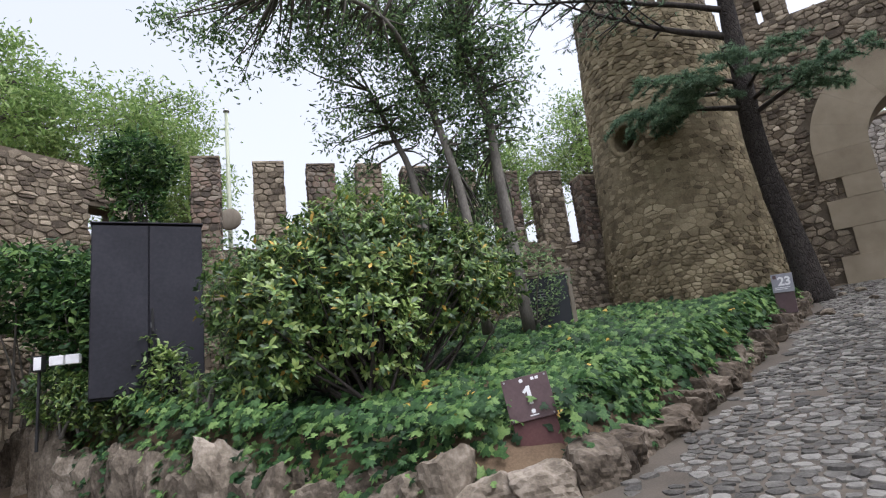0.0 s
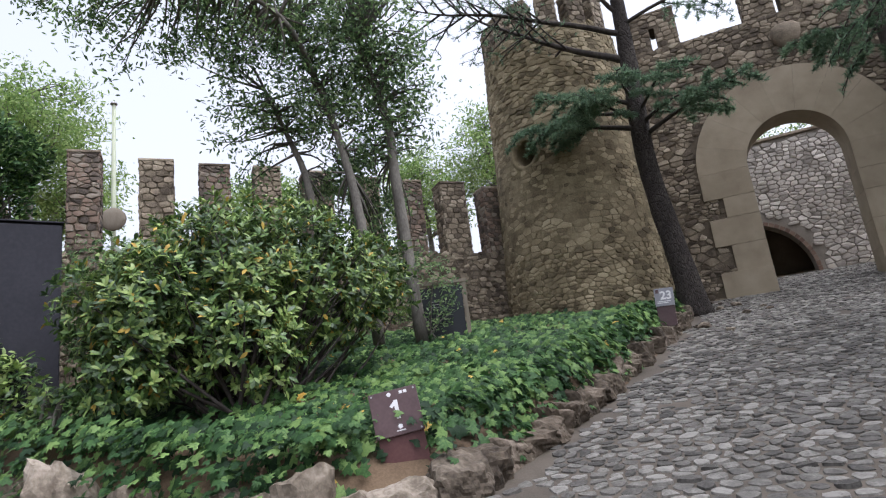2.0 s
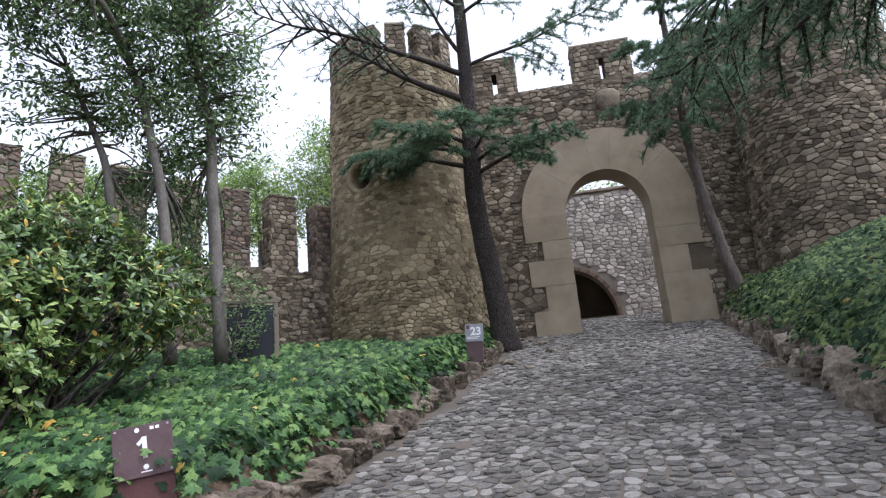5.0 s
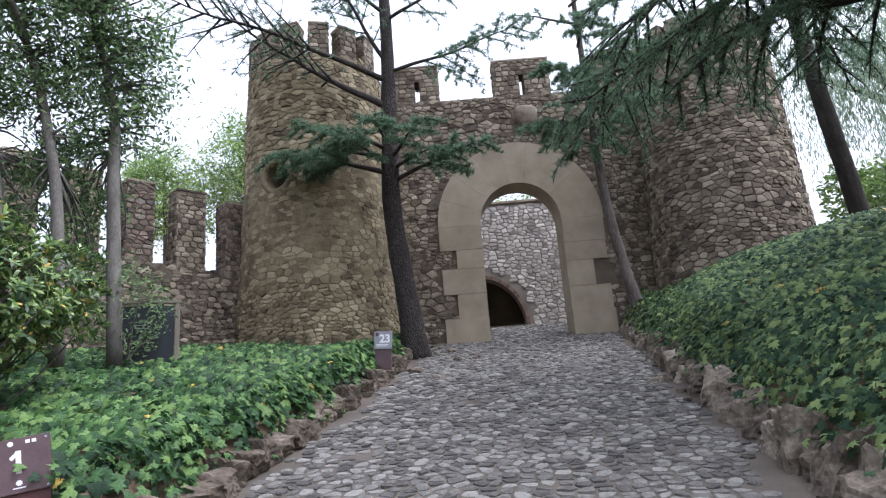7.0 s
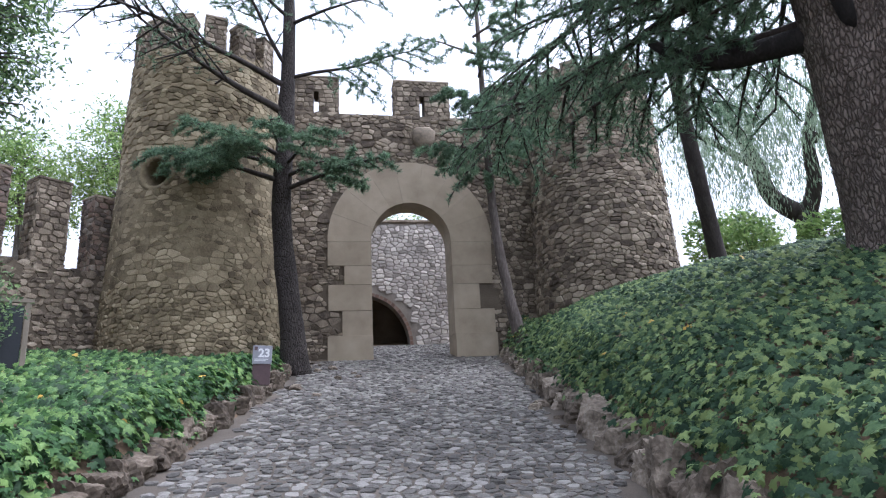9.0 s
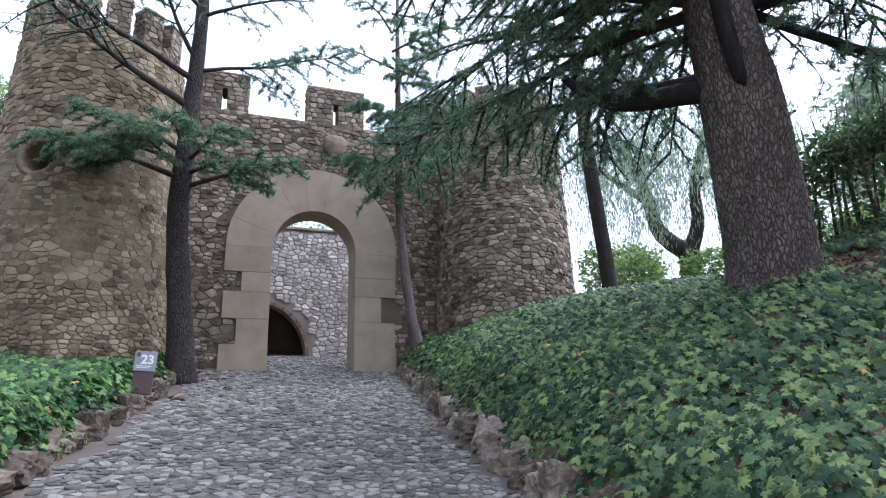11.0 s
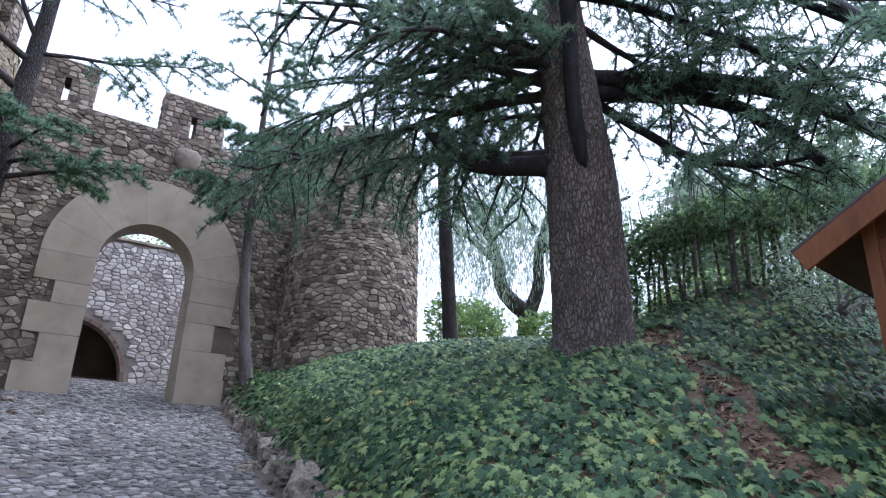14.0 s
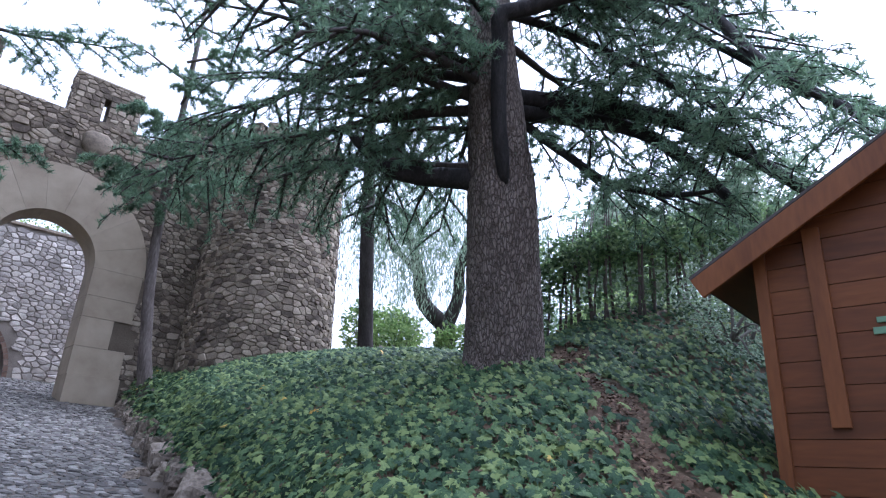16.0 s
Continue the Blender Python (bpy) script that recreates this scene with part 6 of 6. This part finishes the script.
# ---- hedge and garden behind the bank ----
def hedge():
    base = (7.9, -10.6, 0.9)
    root = empty("clipped_hedge", pose(*base), "tall dark clipped hedge with bare stems showing below", "hedge")
    rng = np.random.default_rng(121)
    rr = random.Random(121)
    a, b = Vector((6.0, -9.3, 0)), Vector((9.2, -13.6, 0))
    st = Tubes()
    cents = []
    for k in range(48):
        p = a.lerp(b, rr.random()) + Vector((rr.uniform(-.3, .3), rr.uniform(-.3, .3), 0))
        z0 = land(p.x, p.y) - 0.05
        st.add(bend([(p.x, p.y, z0), (p.x + rr.uniform(-.1, .1), p.y, z0 + 0.9), (p.x + rr.uniform(-.25, .25), p.y + rr.uniform(-.25, .25), z0 + 2.2)], 5), [0.03, 0.027, 0.024, 0.02, 0.014, 0.008], 5)
    for k in range(14000):
        t = rng.random()
        p = a.lerp(b, t)
        top = 2.55 + 1.15 * t ** 0.6 + 0.14 * noise.noise((t * 9, 0, 0))
        low = land(p.x, p.y) + 0.5 + 0.3 * noise.noise((t * 12, 4, 0)) - (0.9 if t < 0.12 else 0)
        mid = low + 0.45 * (top - low)
        z = mid + (top - mid) * rng.random()
        if rng.random() < 0.2:
            z = low - 0.5 + (mid - low + 0.5) * rng.random()
        if t < 0.1:
            z = land(p.x, p.y) + (top - land(p.x, p.y)) * rng.random()
        d = rng.uniform(-0.5, 0.5)
        cents.append((p.x + d * 0.87, p.y + d * 0.5, z))
    st.v = [v - Vector(base) for v in st.v]
    st.make("branchwork", M_BARK, root)["kind"] = "stuff"
    c = np.array(cents) - np.array(base)
    nr = rng.normal(0, 0.6, c.shape) + np.array([-0.3, -0.2, 0.4])
    ob = leaves("foliage", c, nr, rng.uniform(0.07, 0.13, len(c)), M_OAK, OVAL_V, OVAL_F, root, rng)
    ob["kind"] = "stuff"


hedge()
loose_leaves("hedge_undergrowth", "bright green undergrowth glimpsed behind the hedge stems", [((9.2, -9.2, 1.9), (0.9, 0.9, 0.9)), ((10.4, -11.2, 2.0), (1.0, 0.9, 0.9)), ((11.2, -13.2, 2.0), (1.0, 0.9, 0.9))], 3200, 0.1, M_BRIGHT, 123, base=(10.0, -11.0, 0.9))
loose_leaves("grey_shrub", "grey-green shrub beside the shed", [((6.4, -13.0, 1.3), (0.9, 0.8, 0.8)), ((5.4, -13.5, 0.7), (0.6, 0.6, 0.5))], 4200, 0.05, M_WEEP, 122, base=(6.2, -13.0, 0.5))

# leaning ringed palm trunk and the forked tree with weeping boughs
def garden_tree():
    base = (13.7, 1.1, 2.2)
    root = empty("weeping_tree", pose(*base), "forked dark-trunked tree with pale weeping foliage", "tree")
    tb = Tubes()
    for pts, rad in (([(13.7, 1.1, 2.0), (13.6, 1.0, 3.6), (13.5, 0.9, 4.4)], [0.5, 0.42, 0.4]),
                     ([(13.5, 0.9, 4.3), (12.7, 1.4, 5.2), (12.2, 1.3, 6.6), (11.6, 1.8, 9.0)], [0.34, 0.28, 0.22, 0.1]),
                     ([(13.5, 0.9, 4.3), (13.7, 0.5, 5.4), (13.5, 0.2, 6.8), (13.9, -0.4, 9.0)], [0.3, 0.24, 0.2, 0.1]),
                     ([(12.3, 1.3, 6.2), (10.9, 1.8, 7.4), (9.5, 2.0, 8.0)], [0.14, 0.1, 0.05]),
                     ([(13.5, 0.2, 6.6), (14.6, -1.2, 8.0), (15.6, -2.6, 8.6)], [0.14, 0.1, 0.05])):
        line = bend(pts, 10)
        tb.add(line, [float(np.interp(i / 10, np.linspace(0, 1, len(rad)), rad)) for i in range(11)], 10)
    tb.v = [v - Vector(base) for v in tb.v]
    tb.make("trunk", M_BARK_D, root)
    rng = np.random.default_rng(131)
    cents, nr = [], []
    for k in range(330):
        x, y = 11.6 + rng.normal(0, 2.6), -0.2 + rng.normal(0, 2.2)
        z = 9.2 - 0.12 * ((x - 12) ** 2 + y ** 2) ** 0.5 + rng.uniform(-1.6, 0.6)
        ln = rng.uniform(1.5, 4.4)
        for j in range(80):
            t = rng.random()
            cents.append((x + rng.normal(0, 0.1), y + rng.normal(0, 0.1), z - ln * t))
            nr.append(rng.normal(0, 1, 3) * (1, 1, 0.2))
    c = np.array(cents) - np.array(base)
    turn = rng.uniform(0, 6.283, len(c))
    ax = np.stack([np.cos(turn), np.sin(turn), np.zeros(len(c))], 1)
    down = rng.normal(0, 0.25, c.shape) + np.array([0, 0, -1.0])
    down /= np.linalg.norm(down, axis=1, keepdims=True)
    size = rng.uniform(0.14, 0.26, len(c))[:, None]
    me = batch_mesh("crown", LONG_V, LONG_F, np.stack([ax * size * 0.4, down * size, np.cross(ax, down) * size], 2), c)
    me.materials.append(M_WEEP)
    ob = new("crown", me)
    ob.parent = root
    ob["kind"] = "stuff"


garden_tree()
cedar("slender_tree", "leaning slender trunk with ringed dark bark behind the tower",
      [(6.95, -3.5, 1.0), (6.75, -3.6, 2.2), (6.1, -4.2, 4.6), (5.7, -4.6, 6.2), (5.2, -5.0, 9.0)], [0.24, 0.19, 0.17, 0.15, 0.06],
      [((5.9, -4.4, 5.6), (0.9, -0.2, -0.1), 1.8, 0.04, 1.8, 0.9), ((5.7, -4.6, 6.2), (-0.5, -0.6, 0.1), 1.8, 0.04, 1.6, 0.9), ((5.5, -4.7, 6.8), (0.8, 0.3, 0.1), 2.2, 0.04, 1.6, 0.9),
       ((5.4, -4.8, 7.4), (0.3, -0.9, 0.1), 2.0, 0.04, 1.2, 1.0), ((5.3, -4.9, 8.0), (-0.8, 0.2, 0.1), 2.0, 0.04, 1.2, 1.0)], 74, bark=M_BARK_D)
loose_leaves("garden_shrub", "bright yellow-green shrub beyond the bank", [((12.4, 2.8, 3.9), (1.4, 1.0, 1.2)), ((10.5, 2.2, 3.7), (0.7, 0.7, 1.1)), ((16.5, 0.4, 4.4), (1.6, 1.2, 1.1)), ((20, -1.5, 4.8), (1.8, 1.4, 1.2)), ((10.6, 0.4, 3.1), (0.9, 0.8, 0.9)), ((12.9, -0.6, 3.2), (1.1, 0.9, 0.8))], 12500, 0.2, M_BRIGHT, 141, base=(14.5, 4.5, 1.8))
pale = new("pale_boulder", ROCKS[2])
pale.matrix_basis = Matrix.LocRotScale((9.6, -0.6, 2.15), Euler((0.2, 0.1, 0.7)), (0.6, 0.45, 0.45))
tagged(pale, "pale weathered boulder on the bank", "boulder")
for i, (x, y, z, h, r) in enumerate(((13.5, -7.2, 2.4, 5.5, 1.7), (17, -9, 2.6, 8.5, 2.6), (22, -14, 2.8, 8.5, 3.0), (21, -4, 2.8, 8, 3.0), (26, 2, 2.8, 8, 3.2))):
    leafy("background_tree", "pale leafy tree in the garden beyond the hedge",
          [([(x, y, z - 0.6), (x + 0.3, y, z + h * 0.4), (x - 0.2, y + 0.2, z + h * 0.8)], [0.2, 0.14, 0.05])],
          [((x, y, z + h * 0.6), (r, r, h * 0.3)), ((x - r * 0.4, y, z + h * 0.35), (r * 0.7, r * 0.7, h * 0.2))],
          8000, 0.2, M_WEEP, 150 + i, M_BARK2, LONG_V, LONG_F, clumps=90, twig=0.6)

# greenery above the yard wall
loose_leaves("yard_shrub", "bright shrub growing above the yard wall", [((0.5, 7.6, 6.2), (3.0, 1.0, 0.9))], 2500, 0.13, M_BRIGHT, 161, base=(0.5, 7.6, 0.8))


# ---- beyond the curtain wall ----
def flag_pole():
    p = Vector((-15.6, -6.4, 0.2))
    root = empty("metal_pole", pose(*p), "tall pale green metal pole behind the curtain wall", "pole")
    tb = Tubes()
    tb.add([(0, 0, 0), (0, 0, 3), (0, 0, 6.7)], [0.07, 0.06, 0.05], 10)
    tb.make("shaft", M_POLE, root)
    tb = Tubes()
    tb.add([(0, 0, 6.7), (0, 0, 6.76)], [0.09, 0.07], 10)
    tb.make("cap", M_METAL, root)
    bm = bmesh.new()
    bmesh.ops.create_uvsphere(bm, u_segments=16, v_segments=6, radius=0.3)
    for v in bm.verts:
        v.co = Vector((v.co.x, v.co.y * 0.18, v.co.z))
    d = from_bm("dish", bm, M_POST, root, "grey satellite dish", True)
    d.matrix_basis = pose(0.3, -0.25, 3.45, 0, 0, 40)


flag_pole()


def far_house(x, y, rz, w, d, h):
    s = empty("far_house", pose(x, y, -2.5, 0, 0, rz), "plastered house with a tiled roof far beyond the wall", "house")
    box("wall", (-w / 2, -d / 2, 0), (w / 2, d / 2, h), M_HOUSE, s, bevel=0.03)
    vs = [(-w / 2 - .4, -d / 2 - .4, h), (w / 2 + .4, -d / 2 - .4, h), (w / 2 + .4, d / 2 + .4, h), (-w / 2 - .4, d / 2 + .4, h), (-w / 2 - .4, 0, h + d * 0.28), (w / 2 + .4, 0, h + d * 0.28)]
    link("roof", vs, [(0, 1, 5, 4), (2, 3, 4, 5), (1, 2, 5), (3, 0, 4), (3, 2, 1, 0)], M_TILE, s)
    for i in range(4):
        for fl in range(2):
            xx = -w / 2 + w * (i + 0.5) / 4
            wd = box("window", (xx - 0.45, -d / 2 - 0.05, 1.0 + fl * 3), (xx + 0.45, -d / 2 + 0.02, 2.4 + fl * 3), M_SLATE, s, bevel=0.01)
            box("window_frame", (xx - 0.52, -d / 2 - 0.07, 0.92 + fl * 3), (xx + 0.52, -d / 2 - 0.055, 1.0 + fl * 3), M_WHITE, wd, bevel=0.005)


far_house(-34, 36, 38, 14, 10, 6.5)
far_house(-48, 22, 50, 12, 10, 6.5)


# ---- lamp and boxes on the ruined wall ----
def flood_lamp():
    s = empty("flood_lamp", pose(-11.35, -13.0, -1.03, 0, 0, 35), "small white flood lamp with junction boxes on a stake", "lamp")
    box("crossbar", (-0.03, 0.04, 0.52), (0.5, 0.06, 0.56), M_DARK, s, bevel=0.004)
    box("housing", (-0.07, -0.05, 0.42), (0.05, 0.05, 0.62), M_DARK, s, bevel=0.01)
    box("glass", (-0.05, -0.062, 0.44), (0.04, -0.051, 0.6), M_WHITE, s, "white lamp face", 0.004)
    for k in range(2):
        box("junction_box", (0.12 + k * 0.2, -0.03, 0.48), (0.29 + k * 0.2, 0.04, 0.6), M_WHITE, s, "pale grey junction box", 0.008)
    box("stake", (-0.03, 0.0, -0.55), (0.0, 0.03, 0.46), M_DARK, s, bevel=0.004)


flood_lamp()


# ---- cobbles of the lane ----
def cobbles():
    rng = random.Random(201)
    pts = []
    y = -19.4
    while y < 4.8:
        big = 1.0 if y > -14.5 else 2.0
        step = rng.uniform(0.095, 0.125) * big
        a = left_edge(y) - 0.3 if y > -13.0 else -13.5
        b = right_edge(y) + 0.3
        x = a + rng.uniform(0, 0.1)
        while x < b:
            w = rng.uniform(0.08, 0.185) * big
            pts.append((x + w / 2, y + rng.uniform(-0.045, 0.045) * big))
            x += w
        y += step
    stones, near = [], []
    for (x, y), poly in zip(pts, cells(pts, 0.5, 0.006)):
        le, re = (left_edge(y), right_edge(y)) if y > -13.0 else (-13.4, right_edge(y))
        if y > -0.2:
            le, re = (-1.1, 1.1) if y < 1.0 else (-2.8, 2.8)
        if len(poly) < 3 or not le + 0.05 < x < re - 0.05 or not -19 < y < 4.4:
            continue
        if y < -13.0 and y > front_edge(x) - 0.3:
            continue
        # earth washed over the stones along both edges
        silt = noise.noise((x * 1.1, y * 0.8, 4.0)) + 0.5 * noise.noise((x * 3, y * 3, 8.0))
        edge = min(x - le, re - x)
        if edge < 0.26 + 0.35 * silt and -13 < y < 0 or silt > 0.62:
            continue
        m = Vector((rng.gauss(0, 0.05), -SLOPE + rng.gauss(0, 0.05), 1)).normalized()
        ax = Vector((1, 0, -m.x / m.z)).normalized()
        v, f = stone_of(poly, rng.uniform(0.014, 0.03), rng, dome=0.42, worn=0.24, tilt=0.25)
        stones.append((v, f, (tuple(ax), tuple(m.cross(ax)), tuple(m)), (x, y, ramp_z(y) + rng.uniform(-0.008, 0.002))))
        near.append(abs(x + 1.6) + abs(y + 10.6))
    lay_stones(road, "cobble", stones, near, M_COBBLE, M_COBBLE_I, 300)


cobbles()
